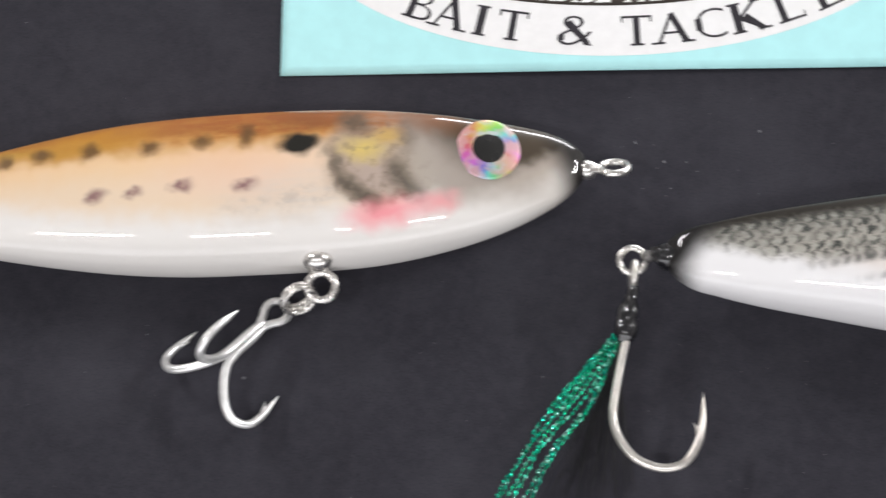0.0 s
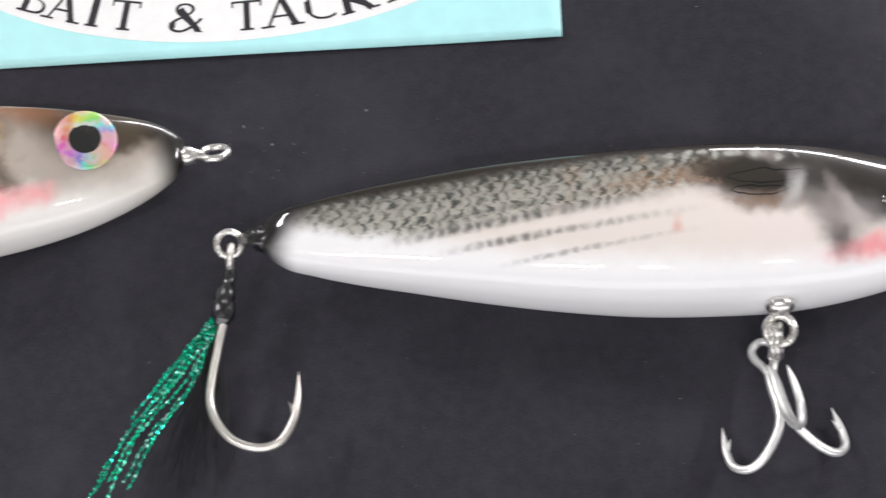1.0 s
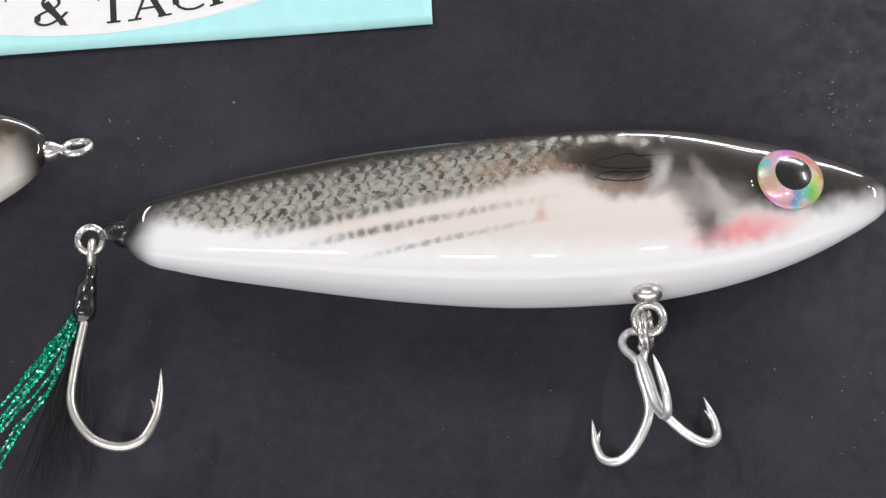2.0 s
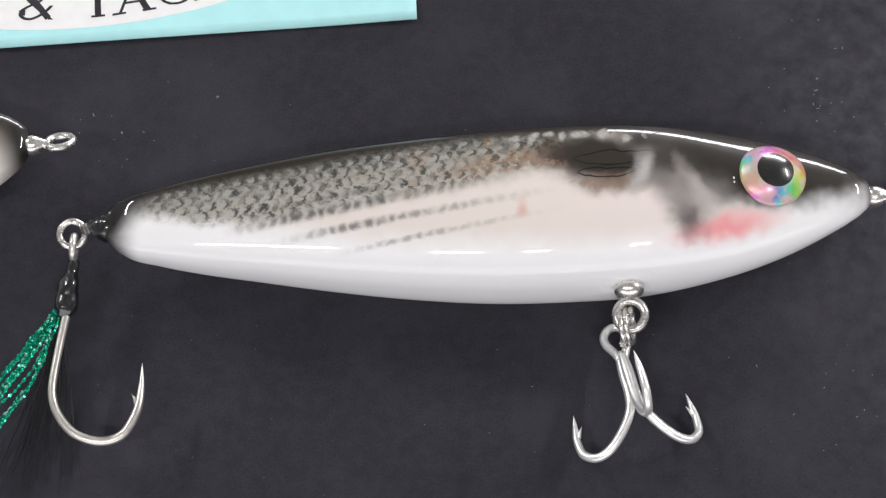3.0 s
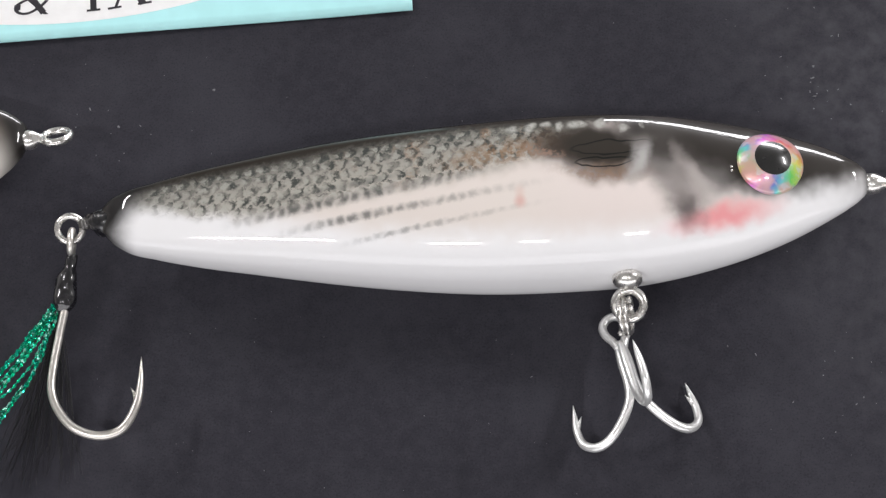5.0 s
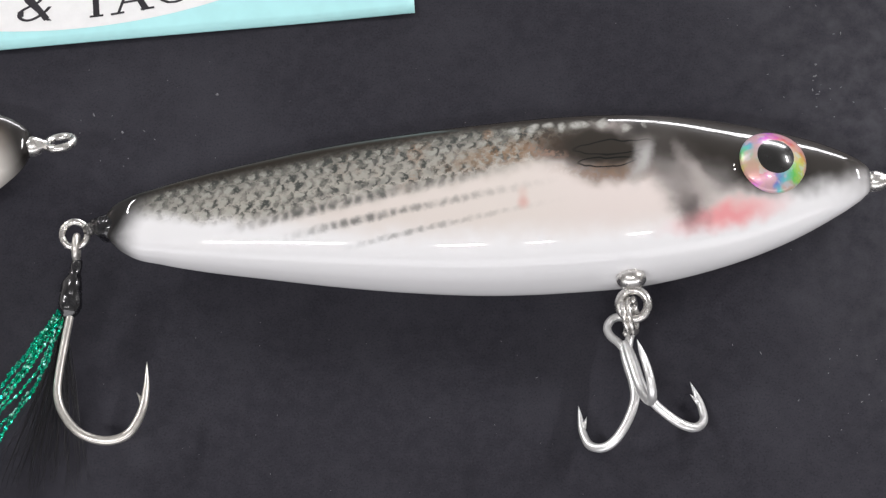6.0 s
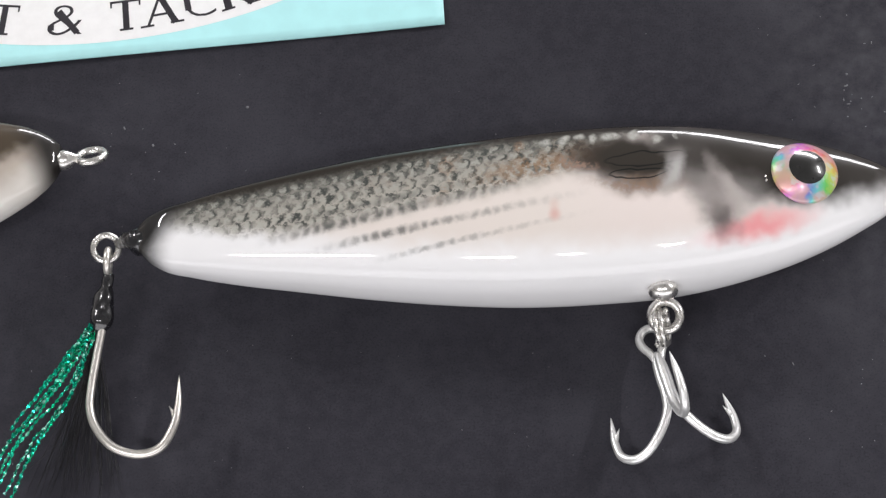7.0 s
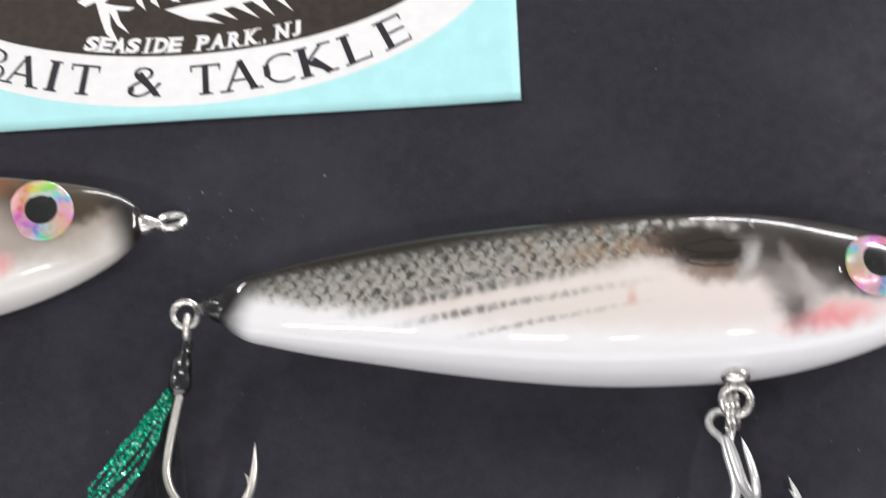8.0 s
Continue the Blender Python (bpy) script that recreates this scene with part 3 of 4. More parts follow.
class Shape:
    """A turned wooden lure body lying on its side: x from tail to nose, y towards its back, mm."""

    def __init__(self, long, stations, axis, flat, head, round_head, full):
        s = np.array(stations, float)
        self.axis, self.flat, self.head, self.round_head, self.full = axis, flat, head, round_head, full
        self.long, self.x, self.top, self.bot = long, s[:, 0] * long / s[-1, 0], s[:, 1], s[:, 2]

    def section(self, u):
        u = np.clip(u, 0, self.long)
        top, bot = hermite(u, self.x, self.top), hermite(u, self.x, self.bot)
        a = np.maximum((top - bot) / 2, 0.02) * self.full
        return (top + bot) / 2, a, a * self.flat

    def blunt(self, u, cs):
        """How squarish the section is (2 is an ellipse): the back turns more sharply than the belly, the head is round."""
        t = np.clip((u - self.head[0]) / (self.head[1] - self.head[0]), 0, 1)
        t = t * t * (3 - 2 * t)
        n = np.where(cs > 0, 4.4, 3.0)
        n = n + (self.round_head - n) * t
        e = n / (n - 1)
        reach = (math.cos(LEAN) ** e + (self.flat * math.sin(LEAN)) ** e) ** (1 / e)
        return n, 1.0 / reach

    def at(self, u, ang):
        """The surface at u, ang from the back (0) over the upper side (pi/2) to the belly (pi)."""
        c, a, b = self.section(np.asarray(u, float))
        cs, sn = np.cos(ang), np.sin(ang)
        n, fit = self.blunt(np.asarray(u, float), cs)
        return np.stack([np.broadcast_to(u, np.shape(ang)) * 1.0, c + a * fit * np.sign(cs) * np.abs(cs) ** (2 / n), self.axis + b * np.sign(sn) * np.abs(sn) ** (2 / n)], -1)

    def normal(self, u, ang):
        e = 0.02
        du = self.at(u + e, ang) - self.at(u - e, ang)
        da = self.at(u, ang + 1e-3) - self.at(u, ang - 1e-3)
        n = np.cross(da, du)
        n = n / np.linalg.norm(n, axis=-1, keepdims=True)
        return n if n[..., 2].mean() > 0 else -n

    def body(self):
        bm = bmesh.new()
        ends = 0.5 - 0.5 * np.cos(np.linspace(0, math.pi, 161))
        us = self.long * (0.6 * ends + 0.4 * np.linspace(0, 1, 161))
        us = np.concatenate([us[:1] + 0.02, us[1:-1], us[-1:] - 0.02])
        angs = np.linspace(0, 2 * math.pi, 72, endpoint=False)
        angs = angs + 0.10 * np.sin(4 * angs)
        rings = [[bm.verts.new(v / 1000) for v in self.at(np.full(72, u), angs)] for u in us]
        for r, s in zip(rings, rings[1:]):
            for j in range(72):
                bm.faces.new((r[j], s[j], s[(j + 1) % 72], r[(j + 1) % 72]))
        bm.faces.new(rings[0])
        bm.faces.new(rings[-1][::-1])
        bmesh.ops.recalc_face_normals(bm, faces=bm.faces)
        return bm

    def disc(self, u0, ang0, r0, r1, lift, dome, whole, rings=10, sides=64):
        """A round sticker wrapped on the body, its own space centred on it and turned with the surface."""
        c, a, b = self.section(np.array(u0))
        angs = np.linspace(-0.4, math.pi + 0.4, 400)
        line = self.at(np.full(400, u0), angs)
        arc = np.concatenate([[0], np.cumsum(np.linalg.norm(np.diff(line, axis=0), axis=1))])
        arc -= np.interp(ang0, angs, arc)
        mid, n0 = self.at(u0, np.array(ang0)), self.normal(u0, np.array(ang0))
        ex = np.array([1.0, 0, 0]) - n0 * n0[0]
        ex /= np.linalg.norm(ex)
        ey = np.cross(n0, ex)
        bm, grid = bmesh.new(), []
        for k, r in enumerate(np.linspace(r0, r1, rings)):
            row = []
            for phi in np.linspace(0, 2 * math.pi, sides, endpoint=False):
                u = u0 + r * math.cos(phi)
                ang = np.interp(-r * math.sin(phi), arc, angs)
                drop = (self.at(u, np.array(ang)) - mid) @ n0
                rise = lift + dome * (1 - (r / whole) ** 2)
                row.append(bm.verts.new(Vector((r * math.cos(phi), r * math.sin(phi), 0.7 * min(drop, 0) + rise)) / 1000))
            grid.append(row)
        for r, s in zip(grid, grid[1:]):
            for j in range(sides):
                bm.faces.new((r[j], s[j], s[(j + 1) % sides], r[(j + 1) % sides]))
        if r0 > 0:
            back = [bm.verts.new(v.co - Vector((0, 0, 0.0012))) for v in grid[-1]]
            for j in range(sides):
                bm.faces.new((grid[-1][j], back[j], back[(j + 1) % sides], grid[-1][(j + 1) % sides]))
        else:
            bmesh.ops.remove_doubles(bm, verts=grid[0], dist=1e-7)
        m = Matrix((ex, ey, n0)).transposed().to_4x4()
        m.translation = mid / 1000
        return bm, m


def eye(shape, lure, u, ang, size, pupil, dome, turn):
    bm, m = shape.disc(u, ang, pupil * 0.9, size, 0.3, dome, size)
    ring = part("eye", bm, FOIL, lure, "rainbow hologram foil eye sticker")
    seat = m @ Matrix.Rotation(radians(turn), 4, "Z")
    ring.matrix_local = seat
    bm, m2 = shape.disc(u, ang, 0.0, pupil, 0.36, dome, size)
    p = part("pupil", bm, PUPIL, ring, "glossy black pupil")
    p.matrix_local = seat.inverted() @ m2


def nose_eyelet(lure, axis, x, y, tilt):
    """A screw eye in the nose: collar and a loop of wire, turned about its own length."""
    bm = bmesh.new()
    tube(bm, [mm(x - 1.2, y, axis), mm(x + 0.4, y, axis), mm(x + 1.3, y, axis), mm(x + 2.6, y, axis), mm(x + 3.4, y, axis)], mm(2.0, 2.0, 1.8, 1.0, 0.85), 16)
    collar = part("eyelet_collar", bm, STEEL, lure, "polished steel collar")
    c, s = math.cos(radians(tilt)), math.sin(radians(tilt))
    bm = bmesh.new()
    tube(bm, loop_points(mm(x + 5.8, y, axis), 0.00275, (1, 0, 0), (0, c, s), 40), 0.00078, 12, True)
    part("eyelet", bm, STEEL, lure, "polished steel wire loop")


def belly_fitting(lure, axis, x, y, ring_y):
    """A bright bead against the belly and the wire loop below it."""
    bm = bmesh.new()
    bmesh.ops.create_uvsphere(bm, u_segments=24, v_segments=14, radius=1, matrix=Matrix.Translation(mm(x, y, axis + 3.0)) @ Matrix.Diagonal((0.0029, 0.0021, 0.0026, 1)))
    part("belly_bead", bm, STEEL, lure, "polished steel bead")
    bm = bmesh.new()
    tube(bm, loop_points(mm(x + 0.2, ring_y, axis - 2.0), 0.00275, (1, 0, 0), (0, 0.97, 0.24), 44), 0.00086, 12, True)
    for s in (-1, 1):
        tube(bm, spline([mm(x + s * 1.2, ring_y + 2.4, axis - 1.4), mm(x + s * 0.7, ring_y + 3.6, axis - 0.6), mm(x + s * 0.3, y, axis)], 4), 0.00064, 10)
    part("belly_eyelet", bm, STEEL, lure, "polished steel wire loop")


def tail_fitting(lure, axis, x, y):
    bm = bmesh.new()
    tube(bm, loop_points(mm(x, y, axis - 1.0), 0.00252, (1, 0, 0), (0, 0.98, 0.2), 44), 0.00068, 12, True)
    part("tail_eyelet", bm, STEEL, lure, "polished steel wire loop")
    bm = bmesh.new()
    a = np.linspace(0, 2.2 * 2 * math.pi, 44)
    pts = np.stack([x + 2.5 + 1.5 * a / a[-1], y + 0.7 + 0.25 * a / a[-1] + 0.85 * np.cos(a), axis - 0.7 + 0.4 * a / a[-1] + 0.85 * np.sin(a)], -1) / 1000
    tube(bm, pts, 0.0005, 8)
    tube(bm, [mm(x + 2.0, y + 0.6, axis - 0.8), mm(x + 6.5, y + 1.4, axis)], 0.0010, 10)
    part("wire_wrap", bm, DARK_WIRE, lure, "dark lacquered twisted wire wrap")
    bm = bmesh.new()
    neck = spline([(x + 3.3, y + 1.0, axis - 0.3, 1.0), (x + 4.2, y + 1.1, axis - 0.1, 1.6), (x + 5.2, y + 1.0, axis, 2.1), (x + 6.4, y + 0.8, axis, 2.6), (x + 7.8, y + 0.6, axis, 2.9), (x + 9.5, y + 0.6, axis, 2.8)], 6) / 1000
    tube(bm, neck[:, :3], neck[:, 3], 24)
    for vert in bm.verts:
        vert.co += noise.noise_vector(vert.co * 700) * 0.00035
    part("lacquer_neck", bm, THREAD, lure, "lumpy black lacquer over the wire")


mullet_shape = Shape(149.9, [(0, -0.9, -0.9), (0.4, -0.1, -1.8), (1, 0.9, -3.0), (2.5, 2.6, -4.9), (5.6, 4.3, -7.2), (12, 6.0, -9.2), (19.5, 7.7, -10.9), (31.5, 9.9, -13.0), (46, 12.1, -15.4), (60, 13.5, -17.3),
                             (76, 14.6, -18.7), (91, 15.2, -18.9), (106, 14.8, -18.2), (119, 13.3, -15.8), (128, 11.5, -13.2), (135, 9.5, -10.5), (141.7, 7.1, -7.2), (145.6, 5.2, -5.0), (148.1, 3.5, -3.2), (149.4, 1.9, -1.6), (149.9, 0.2, 0.2)], 12.9, 0.745, (100, 127), 2.25, 0.988)
bunker_shape = Shape(152.2, [(0, 0, 0), (0.5, 1.4, -1.4), (1.5, 2.5, -2.5), (4, 3.7, -3.9), (10, 5.3, -5.7), (20, 7.7, -8.5), (34.5, 10.8, -12.1), (45.6, 12.8, -14.4), (57, 14.4, -16.3), (71, 15.3, -17.7),
                             (84, 15.5, -18.1), (96.5, 15.3, -18.2), (108.5, 14.6, -17.8), (120, 13.2, -16.2), (132, 11.0, -13.2), (141, 8.8, -9.6), (145.5, 7.2, -7.1), (148.4, 5.5, -4.9), (150.3, 3.7, -2.7), (151.2, 2.2, -0.8), (151.5, 0.7, 0.7)], 10.6, 0.62, (122, 140), 2.8, 0.965)

mullet = thing("fishing_lure", pose(-0.04832, -0.01174, 0, 0, 0, 5.15), "glossy lure painted as a grey mullet, white belly, pink cheek", "fishing lure", "fishing lures")
part("body", mullet_shape.body(), MULLET, mullet)
eye(mullet_shape, mullet, 130.6, 1.40, 6.45, 3.55, 2.4, 0)
nose_eyelet(mullet, 12.4, 150.2, -0.1, -42)
# two tiny lacquer bubbles beside the eye, given the steel material
for du, ang in ((123.1, 1.49), (123.2, 1.535)):
    bm = bmesh.new()
    bmesh.ops.create_uvsphere(bm, u_segments=10, v_segments=6, radius=0.00028, matrix=Matrix.Translation(Vector(mullet_shape.at(du, np.array(ang)) / 1000)))
    part("lacquer_bead", bm, STEEL, mullet, "tiny bubble of lacquer beside the eye")
belly_fitting(mullet, 12.9, 102.7, -18.5, -22.0)
tail_fitting(mullet, 12.9, -5.3, -1.9)

bunker = thing("fishing_lure", pose(-0.21418, -0.02135, 0, 0, 0, 10.05), "glossy wooden fishing lure with orange-brown back, dark spots and cream belly", "fishing lure", "fishing lures")
part("body", bunker_shape.body(), BUNKER, bunker)
eye(bunker_shape, bunker, 132.6, 1.45, 6.45, 3.25, 0.8, 110)
nose_eyelet(bunker, 10.4, 151.8, -0.3, -42)
belly_fitting(bunker, 10.8, 97.7, -17.6, -21.2)


# ---- treble hooks ----
def treble_hook(eye_at, end_at, roll, label, coil_at, coil_axis):
    e, c = mm(*eye_at), mm(*end_at)
    d = (c - e) / np.linalg.norm(c - e)
    up = np.array([0, 0, 1.0]) - d * d[2]
    up /= np.linalg.norm(up)
    right = np.cross(d, up)
    hook = thing("treble_hook", pose(*e), label, "treble hook", "treble hooks")
    bm = bmesh.new()
    drop = spline([(4.9, 0.5), (3.2, 1.2), (1.5, 2.15), (-0.3, 2.3), (-1.7, 1.35), (-2.2, 0), (-1.7, -1.35), (-0.3, -2.3), (1.5, -2.15), (3.2, -1.2), (4.9, -0.5)], 5)
    tube(bm, [(d * p + right * q) / 1000 for p, q in drop], 0.00083, 12)
    part("hook_eye", bm, TIN, hook)
    for k in range(3):
        a = radians(roll + 120 * k)
        out = math.cos(a) * up + math.sin(a) * right
        prof = [(4.0, 0.55, 0.6), (8, 0.75, 0.8), (12.7, 0.8, 0.8), (16.3, 1.6, 0.8), (19.6, 4.2, 0.8), (22.0, 7.6, 0.8), (22.3, 10.6, 0.78), (20.4, 13.0, 0.74), (17.2, 13.5, 0.66), (14.6, 13.2, 0.5), (11.6, 12.8, 0.05)]
        line = spline(prof, 6)
        pts = [(d * x + out * y) / 1000 for x, y, _ in line]
        bm = bmesh.new()
        tube(bm, pts, np.maximum(line[:, 2] * 1.12, 0.03) / 1000, 12)
        barb = [(16.6, 13.1, 0.5), (15.6, 12.5, 0.32), (14.6, 11.8, 0.04)]
        tube(bm, [(d * x + out * y) / 1000 for x, y, _ in barb], [r / 1000 for *_, r in barb], 8)
        part("hook_point", bm, TIN, hook)
    ring = thing("split_ring", pose(*mm(*coil_at)), "coiled steel split ring joining hook and lure", "split ring", "split rings")
    ax = np.array(coil_axis, float)
    ax /= np.linalg.norm(ax)
    p = np.cross(ax, (0, 0, 1.0))
    p /= np.linalg.norm(p)
    q = np.cross(ax, p)
    bm = bmesh.new()
    tube(bm, loop_points((0, 0, 0), 0.0033, p, q, 90, 0.4, 2.6, ax * 0.0026), 0.00053, 8)
    part("coil", bm, STEEL, ring)


treble_hook((53.4, -27.0, 5.0), (60.5, -48.7, 10.6), -6, "silvery treble hook hanging from the grey mullet lure", (55.4, -26.2, 9.3), (0.95, 0.1, 0.15))
treble_hook((-122.6, -29.6, 4.5), (-136.6, -50.3, 11.2), 4, "silvery treble hook hanging from the orange-brown spotted lure", (-118.3, -28.2, 9.0), (0.5, -0.75, 0.3))


# ---- dressed single hook on the mullet's tail ----
def dressed_hook():
    hook = thing("dressed_hook", pose(0, 0, 0), "long-shank single hook dressed with green flash and black hair", "fishing hook")
    path = [(-52.8, -17.6, 11, 0.6), (-52.7, -20.2, 10.5, 0.72), (-52.9, -25.2, 10.0, 0.74), (-53.0, -29.7, 9.6, 0.74), (-53.5, -34.8, 9.2, 0.75), (-54.0, -41.7, 8.9, 0.76), (-53.8, -46.2, 8.7, 0.78),
            (-52.0, -50.1, 8.6, 0.8), (-48.5, -53.4, 8.5, 0.82), (-43.6, -54.6, 8.4, 0.84), (-39.4, -53.1, 8.4, 0.82), (-37.2, -48.8, 8.5, 0.78), (-36.7, -44.1, 8.6, 0.62), (-37.1, -38.6, 8.7, 0.05)]
    line = spline(path, 6) / 1000
    bm = bmesh.new()
    tube(bm, line[:, :3], np.maximum(line[:, 3] * 1.08, 3e-5), 14)
    tube(bm, [mm(-37.2, -47.1, 8.5), mm(-37.8, -45.7, 8.5), mm(-38.5, -44.8, 8.5)], mm(0.5, 0.3, 0.03), 8)
    part("hook_wire", bm, NICKEL, hook, "bright nickel hook wire")
    bm = bmesh.new()
    tube(bm, loop_points(mm(-52.9, -16.6, 11.4), 0.0022, (0, 0.95, 0.3), (0.12, -0.3, 0.95), 36), 0.0007, 12, True)
    part("hook_eye", bm, NICKEL, hook)
    bm = bmesh.new()
    wrap = spline([(-52.7, -19.2, 10.8, 0.85), (-52.8, -21.0, 10.5, 1.15), (-52.9, -22.9, 10.2, 1.7), (-53.2, -25.5, 9.9, 2.15), (-53.3, -27.5, 9.6, 2.2), (-53.5, -29.3, 9.4, 1.75), (-53.8, -30.4, 9.2, 0.9)], 8) / 1000
    wrap[:, 3] *= 1.0 + 0.04 * np.sin(np.arange(len(wrap)) * 0.37 + 1)
    tube(bm, wrap[:, :3], wrap[:, 3], 20)
    for vert in bm.verts:
        vert.co += noise.noise_vector(vert.co * 450) * 0.0004
    part("thread_wrap", bm, THREAD, hook, "glossy black lacquered thread wrap")
    rng = random.Random(5)
    # twisted ribbons of green flash, fanning out over the cover
    bm = bmesh.new()
    for k in range(12):
        f = ((k - 5) * 0.618 % 1.0) ** 0.85 if k > 4 else rng.uniform(-0.25, 0.1)
        long = rng.uniform(0.75, 1.05) if k > 4 else rng.uniform(0.38, 0.7)
        spread = rng.gauss(0, 0.4)
        a = np.array([-54.6 + rng.uniform(-0.9, 0.7), -29.0, 9.0 + rng.uniform(-0.8, 0.8)])
        b = np.array([-62.2 + 5.2 * f + spread * 0.9, -40.4 - 2.6 * f, 7.4 + rng.uniform(-1.6, 1.2)])
        c = np.array([-70.6 + 8.0 * f + 1.5 * spread, -53.9 + 0.8 * f, 6.6 + rng.uniform(-1.4, 1.5)])
        e = np.array([-77.2 + 9.4 * f + 2.2 * spread, -69.3 + rng.uniform(-3, 3), 4.6 + rng.uniform(-0.9, 1.5)])
        line = spline([a, b, c, e], 44)
        line = line[:int(len(line) * min(long, 1.0))]
        n = len(line)
        wob = np.stack([np.sin(np.arange(n) * 0.30 + k), np.cos(np.arange(n) * 0.22 + 2 * k), np.sin(np.arange(n) * 0.26 + 3 * k)], -1) * 0.15
        line = line + wob * np.minimum(np.arange(n) / 12, 1)[:, None]
        line[:, 2] = np.maximum(line[:, 2], 0.35)
        tw, ph = rng.uniform(0.6, 0.85), rng.uniform(0, 6)
        for wide, quarter in ((0.34, 0.0), (0.13, math.pi / 2)):
            last = None
            for i in range(n - 1):
                t = line[i + 1] - line[i]
                t /= np.linalg.norm(t)
                s1 = np.cross(t, (0, 0, 1.0))
                s1 /= np.linalg.norm(s1)
                s2 = np.cross(t, s1)
                w = wide * (math.cos(ph + quarter + tw * i) * s1 + math.sin(ph + quarter + tw * i) * s2)
                now = bm.verts.new((line[i] - w) / 1000), bm.verts.new((line[i] + w) / 1000)
                if last:
                    bm.faces.new((*last, now[1], now[0]))
                last = now
    tagged(part("flash_tinsel", bm, FLASH, hook, "twisted strands of metallic green flash", smooth=False), kind="stuff")
    bm = bmesh.new()
    for k in range(60):
        f = rng.random() ** 1.3
        side = rng.gauss(0, 1.5)
        a = np.array([-54.6 + rng.uniform(-0.8, 0.9), -28.8, 8.8 + rng.uniform(-0.8, 0.6)])
        b = np.array([-57.5 + 4.5 * f + 0.4 * side, -39.0 + rng.uniform(-1, 1), 3.8 + rng.uniform(-1.5, 1.0)])
        c = np.array([-60.5 + 10 * f + side, -52.0 + rng.uniform(-2, 2), 1.8 + rng.uniform(-1, 1)])
        e = np.array([-62.5 + 13 * f + 2 * side, -60.0 + rng.uniform(-5, 4), 1.0 + rng.uniform(-0.6, 1)])
        line = spline([a, b, c, e], 8)
        line[:, 2] = np.maximum(line[:, 2], 0.15)
        tube(bm, line / 1000, np.linspace(0.10, 0.03, len(line)) / 1000, 5)
    tagged(part("hair", bm, HAIR, hook, "thin black bucktail hair"), kind="stuff")


dressed_hook()


# ---- printed card ----
CARD_W, CARD_H = 140.6, 79.0


def card_z(x, y):
    """The card's gentle curl over the cover, mm."""
    return 0.35 + 0.5 * math.sin(math.pi * min(max(x / CARD_W, 0), 1)) ** 2 * math.exp(-(y / 30) ** 2) + 0.5 * math.exp(-((x - CARD_W) / 14) ** 2 - (y / 14) ** 2)


def flat_on_card(bm, lift):
    for vert in bm.verts:
        x, y = vert.co.x, vert.co.y
        vert.co.z = card_z(x, y) + lift + vert.co.z
        vert.co /= 1000.0
    return bm


def oval_bm(rx, ry, cx=70.0, cy=39.6):
    bm = bmesh.new()
    rings = []
    for k in range(1, 17):
        rings.append([bm.verts.new((cx + rx * k / 16 * math.cos(a), cy + ry * k / 16 * math.sin(a), 0)) for a in np.linspace(0, 2 * math.pi, 120, endpoint=False)])
    mid = bm.verts.new((cx, cy, 0))
    for j in range(120):
        bm.faces.new((mid, rings[0][j], rings[0][(j + 1) % 120]))
    for r, s in zip(rings, rings[1:]):
        for j in range(120):
            bm.faces.new((r[j], s[j], s[(j + 1) % 120], r[(j + 1) % 120]))
    return bm


def glyph(ch, weight):
    """Triangles of one letter of the built-in font, in a box of height 1."""
    cu = bpy.data.curves.new("letter", "FONT")
    cu.body, cu.size, cu.offset, cu.resolution_u = ch, 1.0, weight, 4
    ob = new("letter", cu)
    bpy.context.view_layer.update()
    me = bpy.data.meshes.new_from_object(ob.evaluated_get(bpy.context.evaluated_depsgraph_get()))
    bpy.data.objects.remove(ob)
    v = np.array([p.co[:2] for p in me.vertices])
    faces = [tuple(p.vertices) for p in me.polygons]
    bpy.data.meshes.remove(me)
    lo, hi = v.min(0), v.max(0)
    return (v - lo) / (hi - lo), faces, (hi - lo)[0] / (hi - lo)[1]


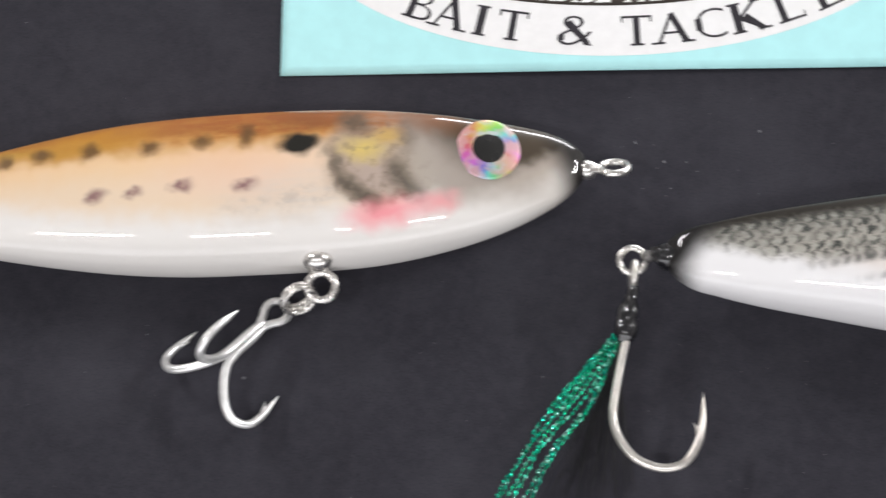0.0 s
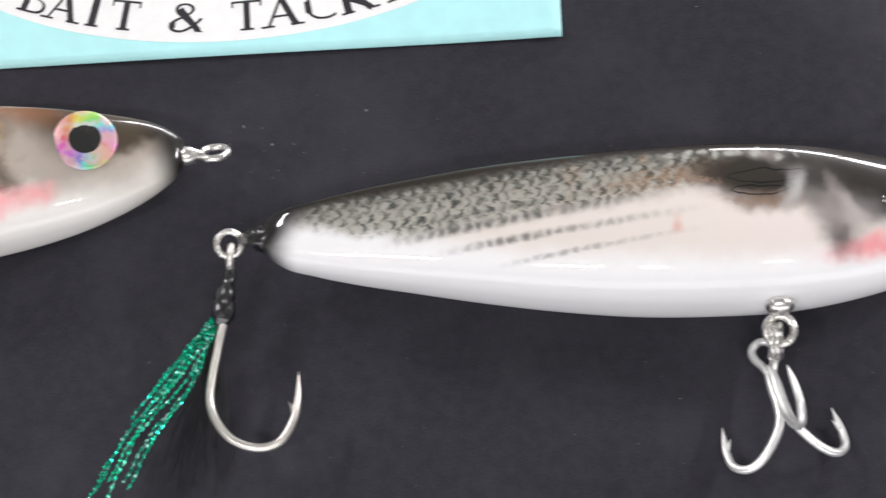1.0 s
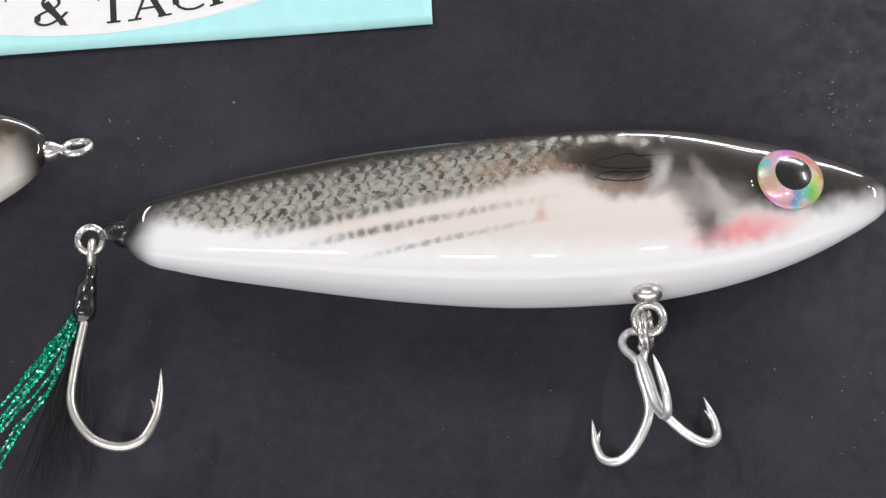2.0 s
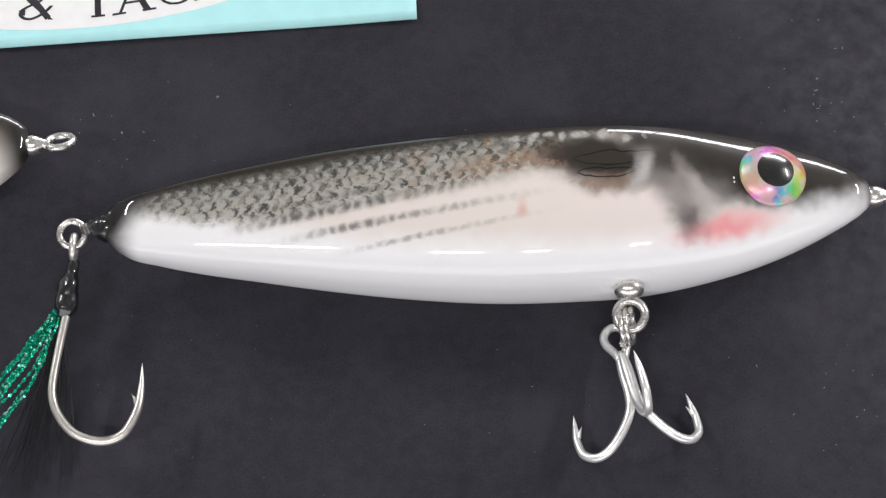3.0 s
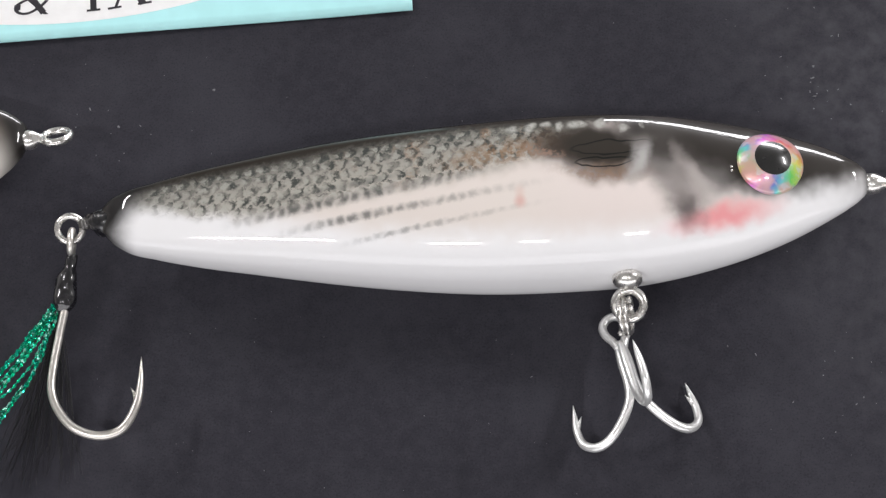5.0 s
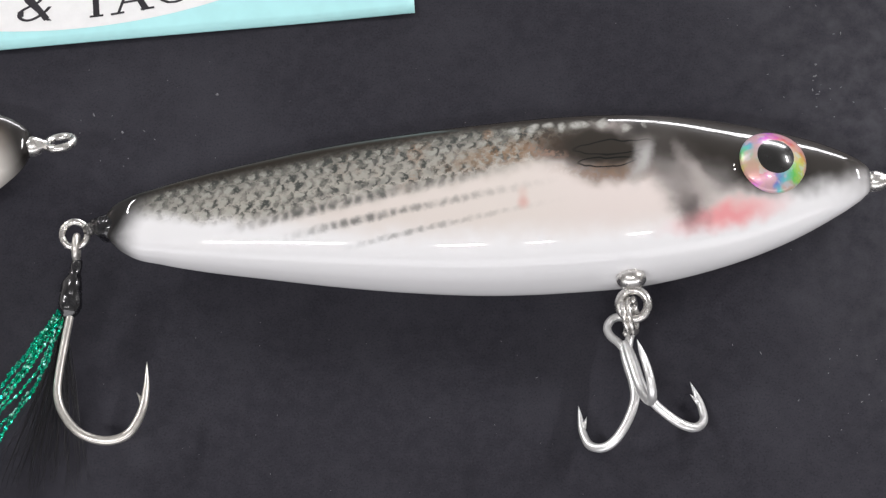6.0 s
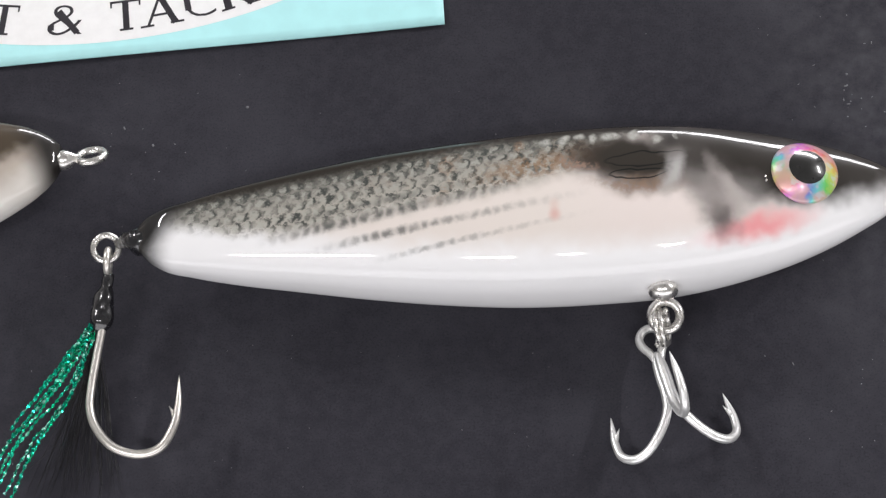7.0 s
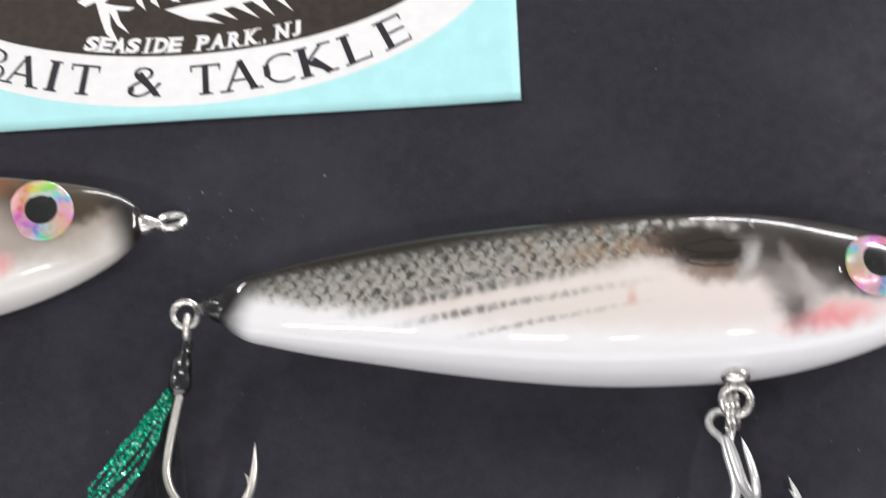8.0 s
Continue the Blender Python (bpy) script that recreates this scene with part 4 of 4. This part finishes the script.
def letter_row(items, rx, ry, high, weight, slant=0.0, serif=0.0, cx=70.0, cy=39.6):
    """Letters set along the lower arc of an oval: (character, x, width)."""
    bm = bmesh.new()
    feet = {"B": ((0.12, 0), (0.12, 1)), "A": ((0.03, 0), (0.93, 0)), "I": ((0.5, 0), (0.5, 1)), "T": ((0.5, 0),), "K": ((0.1, 0), (0.1, 1), (0.93, 0), (0.86, 1)), "L": ((0.12, 0), (0.12, 1)),
            "E": ((0.12, 0), (0.12, 1)), "P": ((0.12, 0), (0.12, 1)), "R": ((0.12, 0), (0.12, 1), (0.95, 0)), "D": ((0.12, 0), (0.12, 1)), "N": ((0.08, 0), (0.08, 1), (0.92, 1))}
    stems = {"B": ((0.14, 0, 0.14, 1),), "A": ((0.48, 1, 0.88, 0),), "I": ((0.5, 0, 0.5, 1),), "T": ((0.5, 0, 0.5, 1),), "K": ((0.14, 0, 0.14, 1), (0.40, 0.55, 0.88, 0)),
             "L": ((0.14, 0, 0.14, 1),), "E": ((0.14, 0, 0.14, 1),), "C": ((0.09, 0.30, 0.09, 0.70),), "&": ((0.30, 0.80, 0.86, 0.06), (0.10, 0.16, 0.10, 0.34))}
    for ch, x, wide in items:
        d = x - cx
        y = cy - ry * math.sqrt(1 - (d / rx) ** 2)
        turn = math.atan(ry / rx * (d / rx) / math.sqrt(1 - (d / rx) ** 2))
        v, faces, _ = glyph(ch, weight)
        v = v.copy()
        h = high * (0.35 if ch == "," else 1.0)
        pts = np.stack([(v[:, 0] - 0.5) * wide, (v[:, 1] - 0.5) * h - (high * 0.45 if ch == "," else 0)], -1)
        extra = []
        if serif:
            for x0, y0, x1, y1 in stems.get(ch, ()) if serif > 0.5 else ():
                p0, p1 = np.array([(x0 - 0.5) * wide, (y0 - 0.5) * high]), np.array([(x1 - 0.5) * wide, (y1 - 0.5) * high])
                q = (p1 - p0) / np.linalg.norm(p1 - p0) * serif * 0.78
                n = np.array([-q[1], q[0]])
                extra.append(np.array([p0 - n, p1 - n, p1 + n, p0 + n]))
            for fx, fy in feet.get(ch, ()):
                mx, my = (fx - 0.5) * wide, (fy - 0.5) * high * 0.955
                wv, hv = serif * 1.7, serif * 0.28
                extra.append(np.array([(mx - wv, my - hv), (mx + wv, my - hv), (mx + wv, my + hv), (mx - wv, my + hv)]))
            if ch in "TE":
                for fx in ((0.03, 0.97) if ch == "T" else (0.95,)):
                    mx, my = (fx - 0.5) * wide, (0.90 - 0.5) * high
                    extra.append(np.array([(mx - 0.2 * serif, my - 1.0 * serif), (mx + 0.2 * serif, my - 1.0 * serif), (mx + 0.25 * serif, my + 0.8 * serif), (mx - 0.25 * serif, my + 0.8 * serif)]))
            if ch in "LE":
                mx, my = (0.96 - 0.5) * wide, (0.09 - 0.5) * high
                extra.append(np.array([(mx - 0.2 * serif, my - 0.8 * serif), (mx + 0.2 * serif, my - 0.8 * serif), (mx + 0.3 * serif, my + 1.0 * serif), (mx, my + 1.0 * serif)]))
        c, s = math.cos(turn), math.sin(turn)

        def put(p, lift=0.0):
            px = p[0] + slant * p[1]
            return bm.verts.new((x + px * c - p[1] * s, y + px * s + p[1] * c, lift))
        vs = [put(p) for p in pts]
        for f in faces:
            try:
                bm.faces.new([vs[i] for i in f])
            except ValueError:
                pass
        for q in extra:
            bm.faces.new([put(p, 0.02) for p in q])
    for f in bm.faces:
        f.normal_update()
        if f.normal.z < 0:
            f.normal_flip()
    return bm


def polygon_bm(*outlines):
    bm = bmesh.new()
    for o in outlines:
        f = bm.faces.new([bm.verts.new((x, y, 0)) for x, y in o])
        f.normal_update()
        if f.normal.z < 0:
            f.normal_flip()
    bmesh.ops.triangulate(bm, faces=bm.faces[:])
    return bm


def printed_card():
    card = thing("shop_card", pose(-0.1306, 0.0235, 0, 0, 0, 7.02), "cyan printed card with a white oval badge and black lettering", "printed card")
    bm = bmesh.new()
    nx, ny = 70, 36
    top = [[bm.verts.new((CARD_W * i / nx, CARD_H * j / ny, 0)) for i in range(nx + 1)] for j in range(ny + 1)]
    for j in range(ny):
        for i in range(nx):
            bm.faces.new((top[j][i], top[j][i + 1], top[j + 1][i + 1], top[j + 1][i]))
    flat_on_card(bm, 0.0)
    got = bmesh.ops.extrude_face_region(bm, geom=bm.faces[:])
    for g in got["geom"]:
        if isinstance(g, bmesh.types.BMVert):
            g.co.z -= 0.0003
    bmesh.ops.recalc_face_normals(bm, faces=bm.faces)
    part("card_sheet", bm, CYAN, card)
    part("white_oval", flat_on_card(oval_bm(68.9, 36.4), 0.03), WHITE_INK, card, "white oval band")
    part("dark_oval", flat_on_card(oval_bm(59.3, 24.7), 0.06), BROWN_INK, card, "brown-black oval field")
    part("lettering", flat_on_card(letter_row([("B", 29.6, 5.2), ("A", 35.6, 6.4), ("I", 42.0, 1.6), ("T", 48.6, 6.2), ("&", 61.7, 7.4), ("T", 74.5, 6.4), ("A", 82.0, 7.0), ("C", 90.0, 6.2), ("K", 97.9, 6.6), ("L", 106.5, 5.2), ("E", 114.5, 5.4)],
                                              64.0, 30.7, 6.9, -0.020, 0.0, 0.84), 0.07), BLACK_INK, card, "black serif capitals", False)
    small = [(c, 50.2 + 2.98 * i, 2.9 if c != "I" else 0.8) for i, c in enumerate("SEASIDE")] + [("P", 74.0, 2.6), ("A", 77.2, 3.0), ("R", 80.8, 2.8), ("K", 84.4, 2.9), (",", 87.2, 0.6), ("N", 90.9, 2.9), ("J", 93.9, 1.9)]
    part("small_lettering", flat_on_card(letter_row(small, 55.5, 22.2, 3.5, 0.05, 0.2, 0.49), 0.10), WHITE_INK, card, "white slanted capitals", False)
    claw = [(50.8, 28.9), (55, 27.6), (59.4, 26.8), (58, 26.1), (55.4, 26.4), (56.2, 23.8), (58.2, 20.7), (55.6, 22.8), (53.9, 26), (54.2, 22.6), (56.3, 17.9), (53.2, 21), (52.0, 24.4)]
    fin = [(65.7, 25.8), (71, 23.2), (78.5, 21.7), (74.5, 23.9), (76.5, 24.4), (81.5, 22.4), (78.4, 25.2), (80.4, 25.6), (86.1, 22.5), (82.4, 26.2), (84.4, 26.6), (89.4, 22.8), (86.2, 27.4), (88.2, 27.8), (93.4, 23.6), (89.5, 29.0), (84, 29.5), (76, 27.2), (70, 26.6)]
    drips = [[(x, 31.5), (x + 1.6, 31.8), (x + 2.2, 28.6), (x + 3.1, y), (x + 1.2, 27.8)] for x, y in ((58.6, 25.9), (61.6, 26.4), (66.0, 27.4), (70.4, 27.9))]
    drips += [[(46.8, 29.0), (48.6, 27.7), (50.6, 28.6), (52.4, 27.9), (54.0, 29.6), (50.2, 31.0)]]
    part("badge_drawing", flat_on_card(polygon_bm(claw, fin, *drips), 0.10), WHITE_INK, card, "white spiky drawing on the badge", False)


printed_card()


# ---- dust ----
def dust():
    rng = random.Random(11)
    bm = bmesh.new()
    spots = [(rng.uniform(-230, 150), rng.uniform(-80, 90), rng.uniform(0.04, 0.12)) for _ in range(300)]
    spots += [(-49.2 + rng.gauss(0, 5), 12.7 + rng.gauss(0, 4), rng.uniform(0.07, 0.2)) for _ in range(7)]
    spots += [(95 + rng.gauss(0, 9), 28 + rng.gauss(0, 8), rng.uniform(0.07, 0.2)) for _ in range(24)]
    spots += [(100 + rng.gauss(0, 6), -32 + rng.gauss(0, 8), rng.uniform(0.06, 0.16)) for _ in range(18)]
    spots += [(-49.2, 12.7, 0.3), (-30.5, 21.6, 0.32), (90.5, 31.5, 0.32), (-128, -43, 0.35)]
    for x, y, r in spots:
        a0, long = rng.uniform(0, 6.28), rng.choice((1, 1, 1.4, 2.6))
        vs = []
        for k in range(6):
            a = k * math.pi / 3
            px, py = r * long * math.cos(a) * rng.uniform(0.7, 1.2), r * math.sin(a) * rng.uniform(0.6, 1.2)
            vs.append(bm.verts.new(((x + px * math.cos(a0) - py * math.sin(a0)) / 1000, (y + px * math.sin(a0) + py * math.cos(a0)) / 1000, 0.00006)))
        top = bm.verts.new((x / 1000, y / 1000, 0.00006 + r * 0.0006))
        for k in range(6):
            bm.faces.new((vs[k], vs[(k + 1) % 6], top))
    ob = new("dust_specks", mesh_of(bm, "dust_specks", LINT, False))
    tagged(ob, "pale specks of dust and lint scattered on the black cover", "dust", kind="stuff")


dust()
